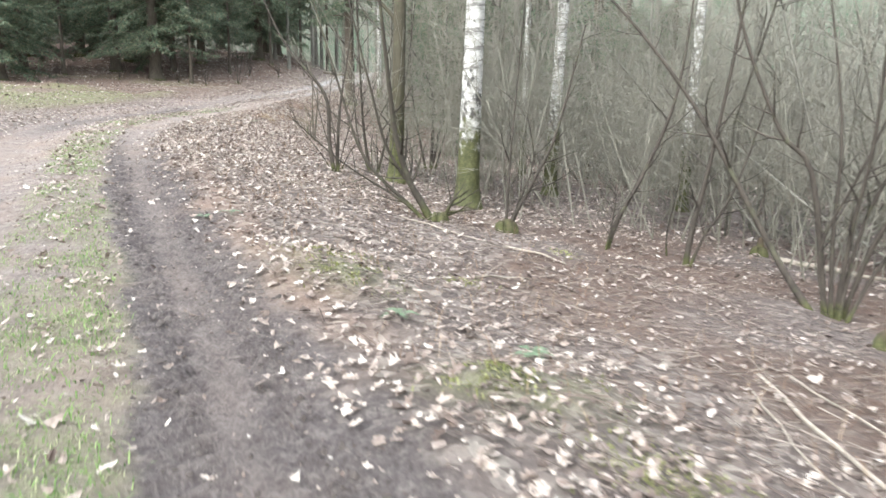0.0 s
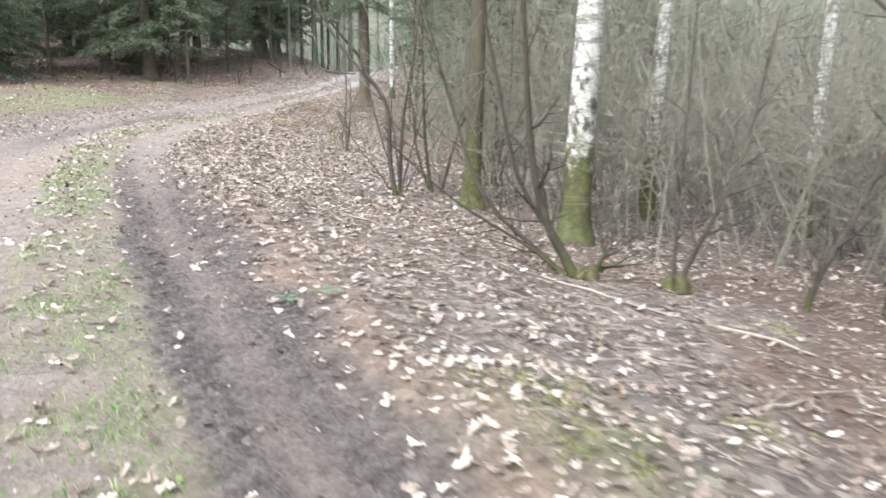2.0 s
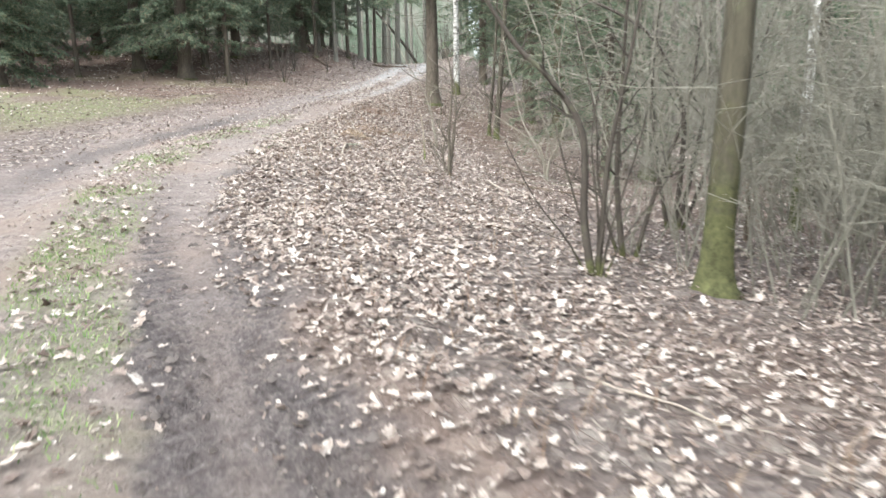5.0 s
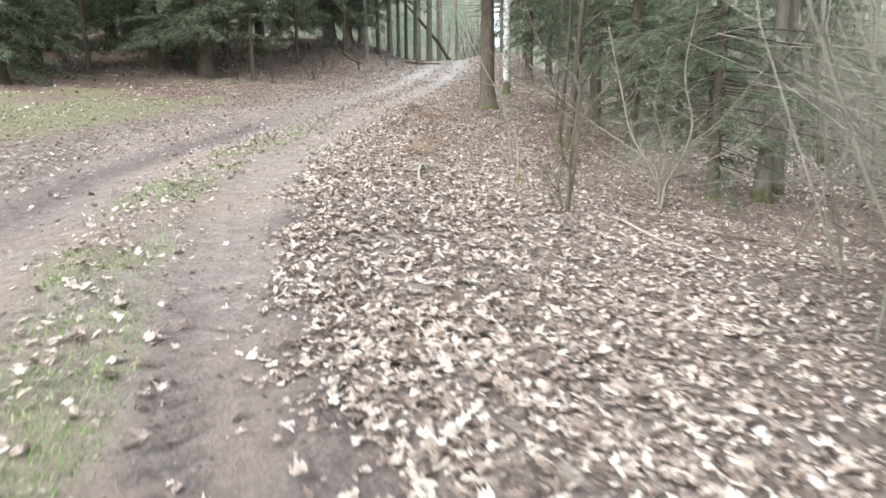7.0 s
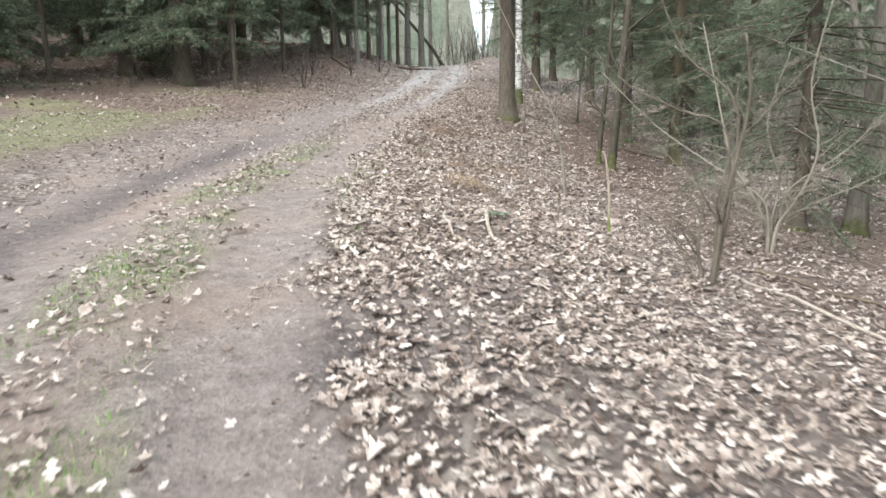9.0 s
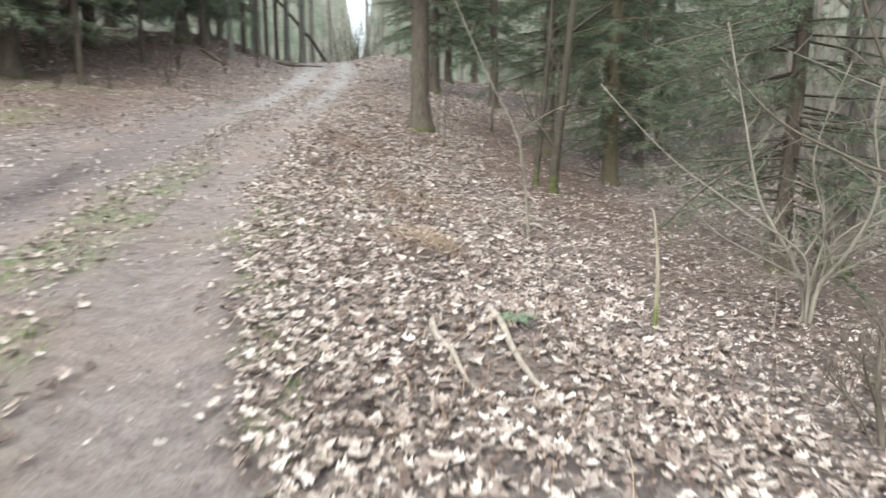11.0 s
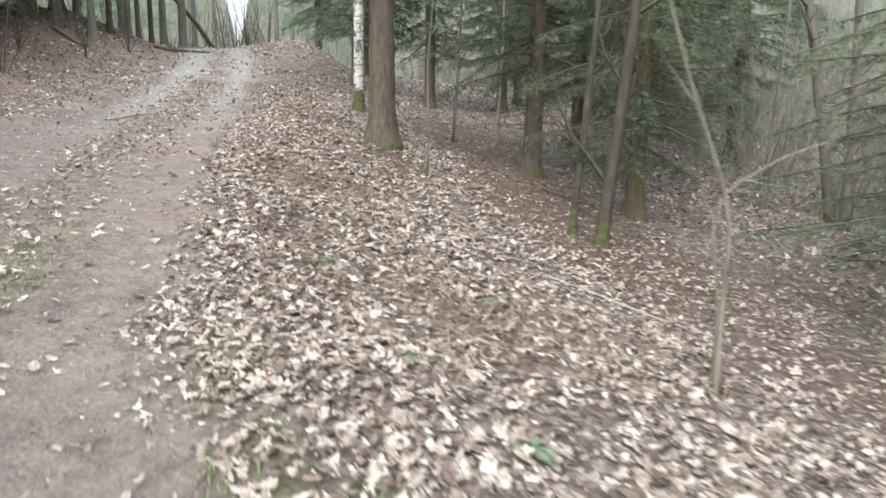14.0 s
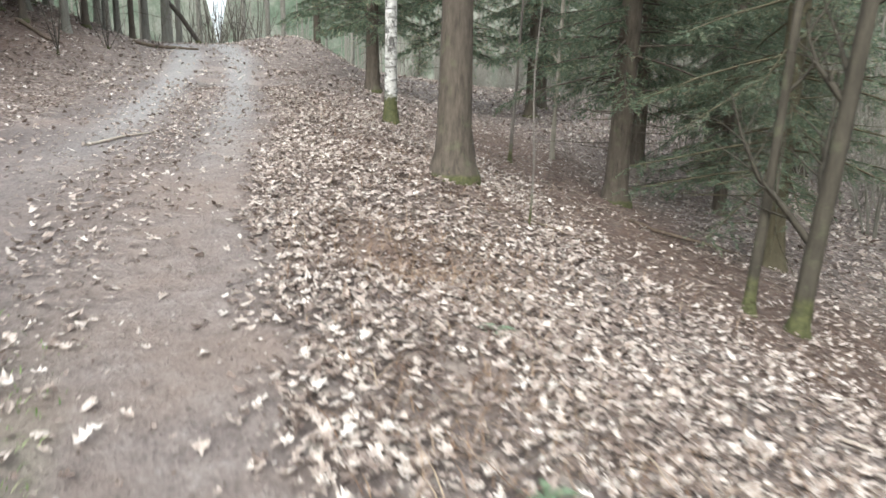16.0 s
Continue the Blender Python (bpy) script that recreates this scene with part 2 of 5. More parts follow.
def smooth_curve(xs, ys, x):
    xs, ys, x = np.array(xs, float), np.array(ys, float), np.atleast_1d(np.asarray(x, float))
    m = np.gradient(ys, xs)
    i = np.clip(np.searchsorted(xs, x) - 1, 0, len(xs) - 2)
    h = xs[i + 1] - xs[i]
    u = np.clip((x - xs[i]) / h, 0, 1)
    return (2 * u**3 - 3 * u**2 + 1) * ys[i] + (u**3 - 2 * u**2 + u) * h * m[i] + (3 * u**2 - 2 * u**3) * ys[i + 1] + (u**3 - u**2) * h * m[i + 1]


def step(a, b, x):
    u = np.clip((np.asarray(x, float) - a) / (b - a), 0, 1)
    return u * u * (3 - 2 * u)


def lattice(x, y, size, seed=0):
    """Smooth value noise from 0 to 1, with cells of that size."""
    x, y = np.asarray(x, float) / size, np.asarray(y, float) / size
    i, j = np.floor(x), np.floor(y)
    u, v = x - i, y - j
    u, v = u * u * (3 - 2 * u), v * v * (3 - 2 * v)

    def h(a, b):
        q = np.sin(a * 127.1 + b * 311.7 + seed * 74.7) * 43758.5453
        return q - np.floor(q)

    return (h(i, j) * (1 - u) + h(i + 1, j) * u) * (1 - v) + (h(i, j + 1) * (1 - u) + h(i + 1, j + 1) * u) * v


def edge_x(y):
    """The verge on the right-hand side of the track."""
    return smooth_curve(EDGE_Y, EDGE_X, y)


def track_width(y):
    return 3.3 + 0.8 * step(18, 23, y) * (1 - step(29, 36, y)) - 0.5 * step(36, 48, y)


def spot(x, y, cx, cy, r):
    return np.exp(-((x - cx) ** 2 + (y - cy) ** 2) / (r * r))


def lay(x, y):
    """Height of the ground without its fine relief."""
    x, y = np.atleast_1d(np.asarray(x, float)), np.atleast_1d(np.asarray(y, float))
    d = x - edge_x(y)
    r = np.clip(d - 0.6, 0, None)
    left = np.clip(-d - 3.2, 0, None)
    z = smooth_curve(HEIGHT_Y, HEIGHT_Z, y) - 0.178 * r / np.sqrt(1 + (r / 13) ** 2)
    z = z + 0.075 * left / (1 + 0.012 * left) + 1.0 * step(36, 52, y) * step(0, 4.5, left)
    z = z - 0.07 * np.clip(d - 2.2, 0, 5.5) * step(17.5, 21, y) * step(38, 33, y)
    return z + 0.85 * np.exp(-((d - 2.0) / 1.6) ** 2 - ((y - 51) / 5.5) ** 2)


def tread(x, y, d):
    """Chevron prints of tyre lugs along the right-hand rut, from -1 to 1 and more."""
    return np.tanh(2.5 * np.sin((y * 1.15 + np.abs(d + 0.42) * 1.1 + 0.1 * lattice(x, y, 0.4, 38)) * 2 * math.pi / 0.17)) * (0.35 + 0.9 * lattice(x, y, 0.45, 39))


def relief(x, y):
    """Fine relief: ruts, tread marks, tussocks."""
    x, y = np.atleast_1d(np.asarray(x, float)), np.atleast_1d(np.asarray(y, float))
    d = x - edge_x(y)
    w = track_width(y)
    on = step(0.35, -0.1, d) * step(-w - 0.4, -w, d)
    off = 1 - on
    z = off * (0.09 * (lattice(x, y, 1.1, 1) - 0.5) + 0.05 * (lattice(x, y, 0.33, 2) - 0.5) + 0.025 * (lattice(x, y, 0.12, 3) - 0.5))
    z = z + on * (0.02 * (lattice(x, y, 0.5, 4) - 0.5) + 0.012 * (lattice(x, y, 0.13, 5) - 0.5))
    z = z + 0.2 * (lattice(x, y, 0.85, 44) - 0.5) * step(-3.6, -4.6, d) * step(26, 31, y)
    near = step(32, 22, y)
    rut = np.exp(-((d + 0.5) / 0.34) ** 2) + np.exp(-((d + 2.55) / 0.4) ** 2)
    z = z - 0.06 * rut * near + 0.035 * np.exp(-((d + 1.5) / 0.4) ** 2) * near
    mud = np.exp(-((d + 0.42) / 0.36) ** 2) * step(15, 9, y)
    lug = tread(x, y, d)
    z = z + mud * (0.04 * lug * step(0.1, 0.2, np.abs(d + 0.42)) * step(0.5, 0.42, np.abs(d + 0.42)) + 0.012 * np.sin(d * 2 * math.pi / 0.09) * step(0.2, 0.1, np.abs(d + 0.42)) + 0.045 * (lattice(x, y, 0.16, 6) - 0.5) + 0.025 * (lattice(x, y, 0.06, 7) - 0.5))
    z = z + 0.07 * np.exp(-((d - 0.3) / 0.22) ** 2) * (lattice(x, y, 0.9, 8)) * step(60, 40, y)
    for cx, cy, rr, hh in MOUNDS:
        z = z + hh * spot(x, y, cx, cy, rr)
    return z


# tussocks, hollows and heaps: x, y, radius, height
MOUNDS = ((-1.0, 6.0, 0.35, 0.07), (-0.74, 5.4, 0.3, 0.06), (0.18, 3.6, 0.22, 0.1), (0.55, 3.7, 0.3, 0.06), (-0.35, 4.3, 0.2, -0.1), (2.85, 6.6, 0.45, -0.16),
          (2.6, 6.9, 0.3, 0.12), (-5.7, 21.2, 0.7, 0.13), (-6.62, 25.9, 0.35, -0.1), (-6.2, 26.5, 0.7, 0.1), (-6.0, 28.0, 0.5, -0.1), (-6.4, 28.5, 0.4, 0.12), (-5.4, 19.2, 0.6, 0.1), (-6.1, 15.8, 0.35, -0.05), (-4.5, 31.5, 1.0, 0.1))


def ground_z(x, y):
    return lay(x, y) + relief(x, y)


def gz(x, y):
    return float(ground_z(x, y)[0])


def mesh_object(name, verts, faces, mat, smooth=False):
    """One mesh from arrays of places and of faces that all have as many corners."""
    verts, faces = np.asarray(verts, np.float32), np.asarray(faces, np.int32)
    me = bpy.data.meshes.new(name)
    n, k = faces.shape
    me.vertices.add(len(verts))
    me.vertices.foreach_set("co", verts.ravel())
    me.loops.add(n * k)
    me.loops.foreach_set("vertex_index", faces.ravel())
    me.polygons.add(n)
    me.polygons.foreach_set("loop_start", np.arange(0, n * k, k, dtype=np.int32))
    me.polygons.foreach_set("use_smooth", np.full(n, smooth, bool))
    me.update(calc_edges=True)
    me.materials.append(mat)
    return new(name, me)


def grade(lo, hi, first, grow):
    out, s = [lo], first
    while out[-1] < hi:
        out.append(out[-1] + s)
        s *= grow
    return out


def build_ground():
    d_fine = np.concatenate([np.arange(-4.6, -1.1, 0.095), np.arange(-1.1, 0.3, 0.045), np.arange(0.3, 4.6, 0.095)])
    ds = np.concatenate([-np.array(grade(4.6, 900, 0.1, 1.09))[::-1][:-1], d_fine, grade(4.6, 900, 0.1, 1.1)])
    y_fine = np.concatenate([np.arange(1.5, 12, 0.032), np.arange(12, 16, 0.06), np.arange(16, 34, 0.11)])
    ys = np.concatenate([-np.array(grade(-1.5, 900, 0.1, 1.09))[::-1][:-1], y_fine, grade(34, 1000, 0.1, 1.05)])
    dd, yy = np.meshgrid(ds, ys)
    xx = edge_x(yy.ravel()).reshape(yy.shape) + dd
    x, y, d = xx.ravel(), yy.ravel(), dd.ravel()
    z = ground_z(x, y)
    nx, ny = len(ds), len(ys)
    i = (np.arange(ny - 1)[:, None] * nx + np.arange(nx - 1)[None, :]).ravel()
    ob = mesh_object("ground", np.stack([x, y, z], 1), np.stack([i, i + 1, i + nx + 1, i + nx], 1), GROUND, True)
    w = track_width(y)
    wob = 0.35 * (lattice(x, y, 0.8, 11) - 0.5) + 0.25 * (lattice(x, y, 0.25, 12) - 0.5)
    on = step(0.12, -0.12, d + wob) * step(-w - 0.2, -w + 0.1, d + wob)
    strip = step(-1.9, -1.65, d + wob * 0.6 + 1.2 * step(7, 3, y)) * step(-0.82, -1.02, d + wob * 0.6) * step(28, 23, y) * 0.8 * step(0.38, 0.72, 0.6 * lattice(x, y, 1.1, 13) + 0.4 * lattice(x, y, 0.35, 19) + 0.2 * step(12, 4, y) + 0.16 * step(12, 16, y))
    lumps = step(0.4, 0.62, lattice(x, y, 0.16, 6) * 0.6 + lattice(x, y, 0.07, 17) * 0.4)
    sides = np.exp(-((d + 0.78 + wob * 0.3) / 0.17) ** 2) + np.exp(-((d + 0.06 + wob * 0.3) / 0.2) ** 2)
    # darker along the rut's sides and in the hollows of the tread prints
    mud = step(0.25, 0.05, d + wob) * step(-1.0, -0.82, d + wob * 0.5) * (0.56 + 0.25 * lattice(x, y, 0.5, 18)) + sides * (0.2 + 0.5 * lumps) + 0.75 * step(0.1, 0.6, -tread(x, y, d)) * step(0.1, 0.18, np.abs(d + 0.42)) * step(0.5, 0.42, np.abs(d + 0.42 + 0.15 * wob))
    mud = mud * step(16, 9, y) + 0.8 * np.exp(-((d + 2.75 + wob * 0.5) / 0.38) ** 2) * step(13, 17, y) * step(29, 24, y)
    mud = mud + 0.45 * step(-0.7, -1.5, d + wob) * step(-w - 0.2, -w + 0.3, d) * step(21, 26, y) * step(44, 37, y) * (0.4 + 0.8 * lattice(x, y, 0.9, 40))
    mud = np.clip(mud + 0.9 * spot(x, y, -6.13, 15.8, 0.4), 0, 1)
    ochre = np.exp(-((d - 0.35 + wob) / 0.25) ** 2) * step(13, 8, y) * step(3, 5, y) * 0.9
    ochre = np.clip(ochre + 0.9 * spot(x, y, -6.18, 28.1, 0.6) + 0.8 * spot(x, y, -2.47, 7.7, 0.35) + 0.55 * spot(x, y, -5.7, 21.2, 0.9) + 0.3 * spot(x, y, -6.1, 26.6, 0.8), 0, 1) * (0.35 + 0.65 * lattice(x, y, 0.3, 14))
    strip = strip * (0.35 + 0.2 * step(9, 6, y) + 0.45 * step(0.35, 0.62, 0.65 * lattice(x, y, 0.7, 35) + 0.35 * lattice(x, y, 0.2, 37)))
    green = strip + 0.8 * spot(x, y, -6.97, 21.7, 0.5)
    for cx, cy, rr, hh in MOUNDS[:4]:
        green = green + 0.7 * spot(x, y, cx, cy, rr * 1.3)
    green = green + 0.95 * step(-4.8, -6.5, d) * step(-17, -12, d) * step(18, 23, y) * step(40, 33, y) * step(0.3, 0.55, lattice(x, y, 2.4, 15))
    green = green + 0.8 * np.exp(-((d - 0.18 + wob * 0.4) / 0.16) ** 2) * step(17.5, 18.5, y) * step(24.5, 23, y) * step(0.3, 0.6, lattice(x, y, 0.4, 32))
    needle = step(2.8, 3.8, d + wob * 2) * step(25, 28, y) * step(44, 36, y) * step(7.2, 5.2, d + wob * 2) + np.exp(-((x + 4.3) ** 2 + (y - 31) ** 2) / 5.0) + 0.7 * np.exp(-((x + 5.2) ** 2 + (y - 33.8) ** 2) / 4.0)
    # the slope term for y 15 to 30 paints the shade of brush and trunks
    needle = needle + 0.9 * step(1.6, 3.2, d + wob) * step(13, 10, y) * step(0.15, 0.5, lattice(x, y, 1.2, 34)) + 0.7 * step(3.0, 4.6, d + wob) * step(15, 18, y) * step(30, 26, y) + step(-6.5, -9, d) * step(29, 34, y) + 0.6 * step(-4.2, -6, d) * step(17, 22, y) + 0.45 * step(-3.3, -4.2, d + wob) * step(27, 31, y) * (0.4 + 0.8 * lattice(x, y, 0.8, 36))
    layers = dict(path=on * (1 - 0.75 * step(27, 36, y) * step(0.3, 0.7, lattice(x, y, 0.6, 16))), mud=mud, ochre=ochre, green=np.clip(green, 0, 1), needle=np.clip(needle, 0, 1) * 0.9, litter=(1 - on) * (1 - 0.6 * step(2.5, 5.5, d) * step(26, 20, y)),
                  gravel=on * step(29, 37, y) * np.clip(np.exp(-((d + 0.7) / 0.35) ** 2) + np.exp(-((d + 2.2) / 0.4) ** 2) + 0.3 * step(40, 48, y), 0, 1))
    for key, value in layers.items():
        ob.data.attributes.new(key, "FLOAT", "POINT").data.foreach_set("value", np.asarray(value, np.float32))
    tagged(ob, "leaf-strewn woodland floor with a rutted dirt track", "ground", kind="structure")


build_ground()


# ---- wood and foliage builders ----
class Wood:
    """Gathers tapering round lengths of wood into one mesh."""

    def __init__(self):
        self.verts, self.faces = [], []

    def add(self, pts, rads, sides, cap=False, knobbly=0.0, rng=None):
        pts = [Vector(p) for p in pts]
        base = len(self.verts)
        side = None
        for k, (p, r) in enumerate(zip(pts, rads)):
            way = (pts[min(k + 1, len(pts) - 1)] - pts[max(k - 1, 0)]).normalized()
            if side is None:
                side = way.orthogonal().normalized()
            side = (side - way * side.dot(way)).normalized()
            other = way.cross(side)
            for s in range(sides):
                a = 2 * math.pi * s / sides
                rr = r * (1 + (rng.uniform(-knobbly, knobbly) if knobbly else 0))
                self.verts.append(p + (side * math.cos(a) + other * math.sin(a)) * rr)
        for k in range(len(pts) - 1):
            for s in range(sides):
                a, b = base + k * sides + s, base + k * sides + (s + 1) % sides
                self.faces.append((a, b, b + sides, a + sides))
        if cap:
            self.faces.append(tuple(base + (len(pts) - 1) * sides + s for s in range(sides)))

    def mesh(self, name, mat, smooth=True):
        me = bpy.data.meshes.new(name)
        me.from_pydata([tuple(v) for v in self.verts], [], self.faces)
        me.polygons.foreach_set("use_smooth", [smooth] * len(me.polygons))
        me.materials.append(mat)
        return me


def part(name, me, parent, label=""):
    ob = new(name, me)
    ob.parent = parent
    return tagged(ob, label) if label else ob


def thing(name, label, category, group="", kind="", at=None):
    ob = new(name)
    if at is not None:
        ob.matrix_world = Matrix.Translation(at)
    return tagged(ob, label, category, group, kind)


def wander(p, way, length, n, rng, wobble=0.15, lift=0.0):
    """A crooked line of n + 1 points from p along way."""
    pts, way = [Vector(p)], Vector(way).normalized()
    for _ in range(n):
        way = (way + Vector((rng.uniform(-1, 1), rng.uniform(-1, 1), rng.uniform(-1, 1))) * wobble + Vector((0, 0, lift))).normalized()
        pts.append(pts[-1] + way * (length / n))
    return pts


def along(pts, f):
    k = min(int(f * (len(pts) - 1)), len(pts) - 2)
    u = f * (len(pts) - 1) - k
    return pts[k].lerp(pts[k + 1], u), (pts[k + 1] - pts[k]).normalized()


def evenly(pts, n=24):
    """The same line in steps of equal length."""
    far = [0.0]
    for a, b in zip(pts, pts[1:]):
        far.append(far[-1] + (b - a).length)
    out = []
    for k in range(n + 1):
        s = far[-1] * k / n
        i = min(max(np.searchsorted(far, s) - 1, 0), len(pts) - 2)
        out.append(pts[i].lerp(pts[i + 1], (s - far[i]) / max(far[i + 1] - far[i], 1e-6)))
    return out


def twiggy(wood, pts, r0, rng, count, reach, depth, lo=0.25, spread=0.9, lift=0.12, sides=4):
    """Side branches along a line, each with finer ones."""
    for c in range(count):
        f = lo + (1 - lo) * (c + rng.random()) / count
        p, way = along(pts, min(f, 0.99))
        out = way.cross(Vector((rng.uniform(-1, 1), rng.uniform(-1, 1), rng.uniform(-1, 1)))).normalized()
        d = (way * (1 - spread * 0.5) + out * spread).normalized()
        length = reach * rng.uniform(0.55, 1.1) * (1.15 - 0.6 * f)
        r = max(r0 * (1 - 0.75 * f) * 0.5, 0.0022)
        n = 4 if depth > 1 else 3
        sub = wander(p, d, length, n, rng, 0.2, lift)
        wood.add(sub, [r * (1 - 0.82 * k / n) for k in range(n + 1)], max(3, sides - 1))
        if depth > 1:
            twiggy(wood, sub, r, rng, max(3, int(count * 0.55)), length * 0.5, depth - 1, 0.2, 0.8, lift, 3)


def flared_trunk(height, r, rng, lean=(0.0, 0.0), n=9, flare=1.55, sides=12, wobble=0.02, top=0.25):
    w = Wood()
    pts, rads = [], []
    for k in range(n + 1):
        f = (k / n) ** 1.6
        z = -0.25 + (height + 0.25) * f
        bend = wobble * height * 0.4 * math.sin(f * 5 + rng.random())
        pts.append(Vector((lean[0] * max(z, 0) + bend * f, lean[1] * max(z, 0) + rng.uniform(-1, 1) * wobble * f, z)))
        foot = 1 + (flare - 1) * math.exp(-max(z, -0.1) / (1.4 * r + 0.05))
        rads.append(r * foot * (1 - (1 - top) * f))
    # close rings near the foot show the flare
    foot_pts = [Vector((0, 0, z)) for z in (-0.25, -0.02, 0.06, 0.16, 0.32, 0.6)]
    foot_rads = [r * (1 + (flare - 1) * math.exp(-max(z, -0.02) / (0.9 * r + 0.04))) for z in (-0.25, -0.02, 0.06, 0.16, 0.32, 0.6)]
    keep = [k for k in range(len(pts)) if pts[k].z > 0.85]
    for p in foot_pts:
        p.x, p.y = lean[0] * max(p.z, 0), lean[1] * max(p.z, 0)
    line, radii = foot_pts + [pts[k] for k in keep], foot_rads + [rads[k] for k in keep]
    w.add(line, radii, sides, True, 0.075, rng)
    return w, line


def bare_tree(name, label, x, y, height, r, mat, seed, lean=(0, 0), limbs=16, first=0.3, reach=2.2, depth=2, group="", twig_mat=None, flare=1.5):
    rng = random.Random(seed)
    ob = thing(name, label, "tree", group, at=(x, y, gz(x, y)))
    trunk, line = flared_trunk(height, r, rng, lean, flare=flare)
    part("trunk", trunk.mesh("trunk", mat), ob)
    crown = Wood()
    twiggy(crown, evenly(line), r, rng, limbs, reach, depth, first, 0.75, 0.14, 5)
    tagged(part("crown", crown.mesh("crown", twig_mat or mat), ob), kind="stuff")
    return ob


def bent(points, n=4):
    """Rounds a few corner points into a smooth line."""
    out = []
    p = [Vector(q) for q in points]
    for k in range(len(p) - 1):
        a, b, c, e = p[max(k - 1, 0)], p[k], p[k + 1], p[min(k + 2, len(p) - 1)]
        for s in range(n):
            u = s / n
            out.append(0.5 * (2 * b + (c - a) * u + (2 * a - 5 * b + 4 * c - e) * u * u + (3 * b - a - 3 * c + e) * u**3))
    out.append(p[-1])
    return out


def clump(name, label, x, y, turn, stems, mat, seed, category="shrub", twigs=7, reach=0.7, group="", depth=2, stump=0.0):
    """A shrub of several stems. Each stem: thickness at its foot, then pairs of sideways reach and height."""
    rng = random.Random(seed)
    ob = thing(name, label, category, group, at=(x, y, gz(x, y)))
    ax = Vector((math.cos(radians(turn)), math.sin(radians(turn)), 0))
    dep = Vector((-ax.y, ax.x, 0))
    for r, *pairs in stems:
        sway = rng.uniform(-0.25, 0.25)
        corner = [Vector((0, 0, -0.1)) + ax * (pairs[0][0] * 0.2) + dep * rng.uniform(-0.08, 0.08)]
        for a, h in pairs:
            corner.append(ax * a + dep * (sway * h) + Vector((0, 0, h)))
        line = bent(corner)
        n = len(line) - 1
        w = Wood()
        w.add(line, [0.8 * r * (1 - 0.72 * k / n) for k in range(n + 1)], 7, True, 0.06, rng)
        stem = part("stem", w.mesh("stem", mat), ob)
        if twigs:
            t = Wood()
            twiggy(t, line, r, rng, twigs, reach, depth, 0.3, 0.8, 0.1, 4)
            tagged(part("spray", t.mesh("spray", mat), stem), kind="stuff")
    if stump:
        w = Wood()
        for k in range(4):
            a = k * 1.7
            o = Vector((math.cos(a), math.sin(a), 0)) * stump * 0.55
            w.add([o * 1.15 + Vector((0, 0, -0.12)), o + Vector((0, 0, 0.04)), o * 0.9 + Vector((0, 0, stump * 0.75)), o * 0.7 + Vector((0, 0, stump * rng.uniform(0.9, 1.3)))], [stump * 0.6, stump * 0.55, stump * 0.42, stump * 0.25], 8, True, 0.12, rng)
        part("stump", w.mesh("stump", BARK_STUMP), ob, "mossy old coppice stump")
    return ob


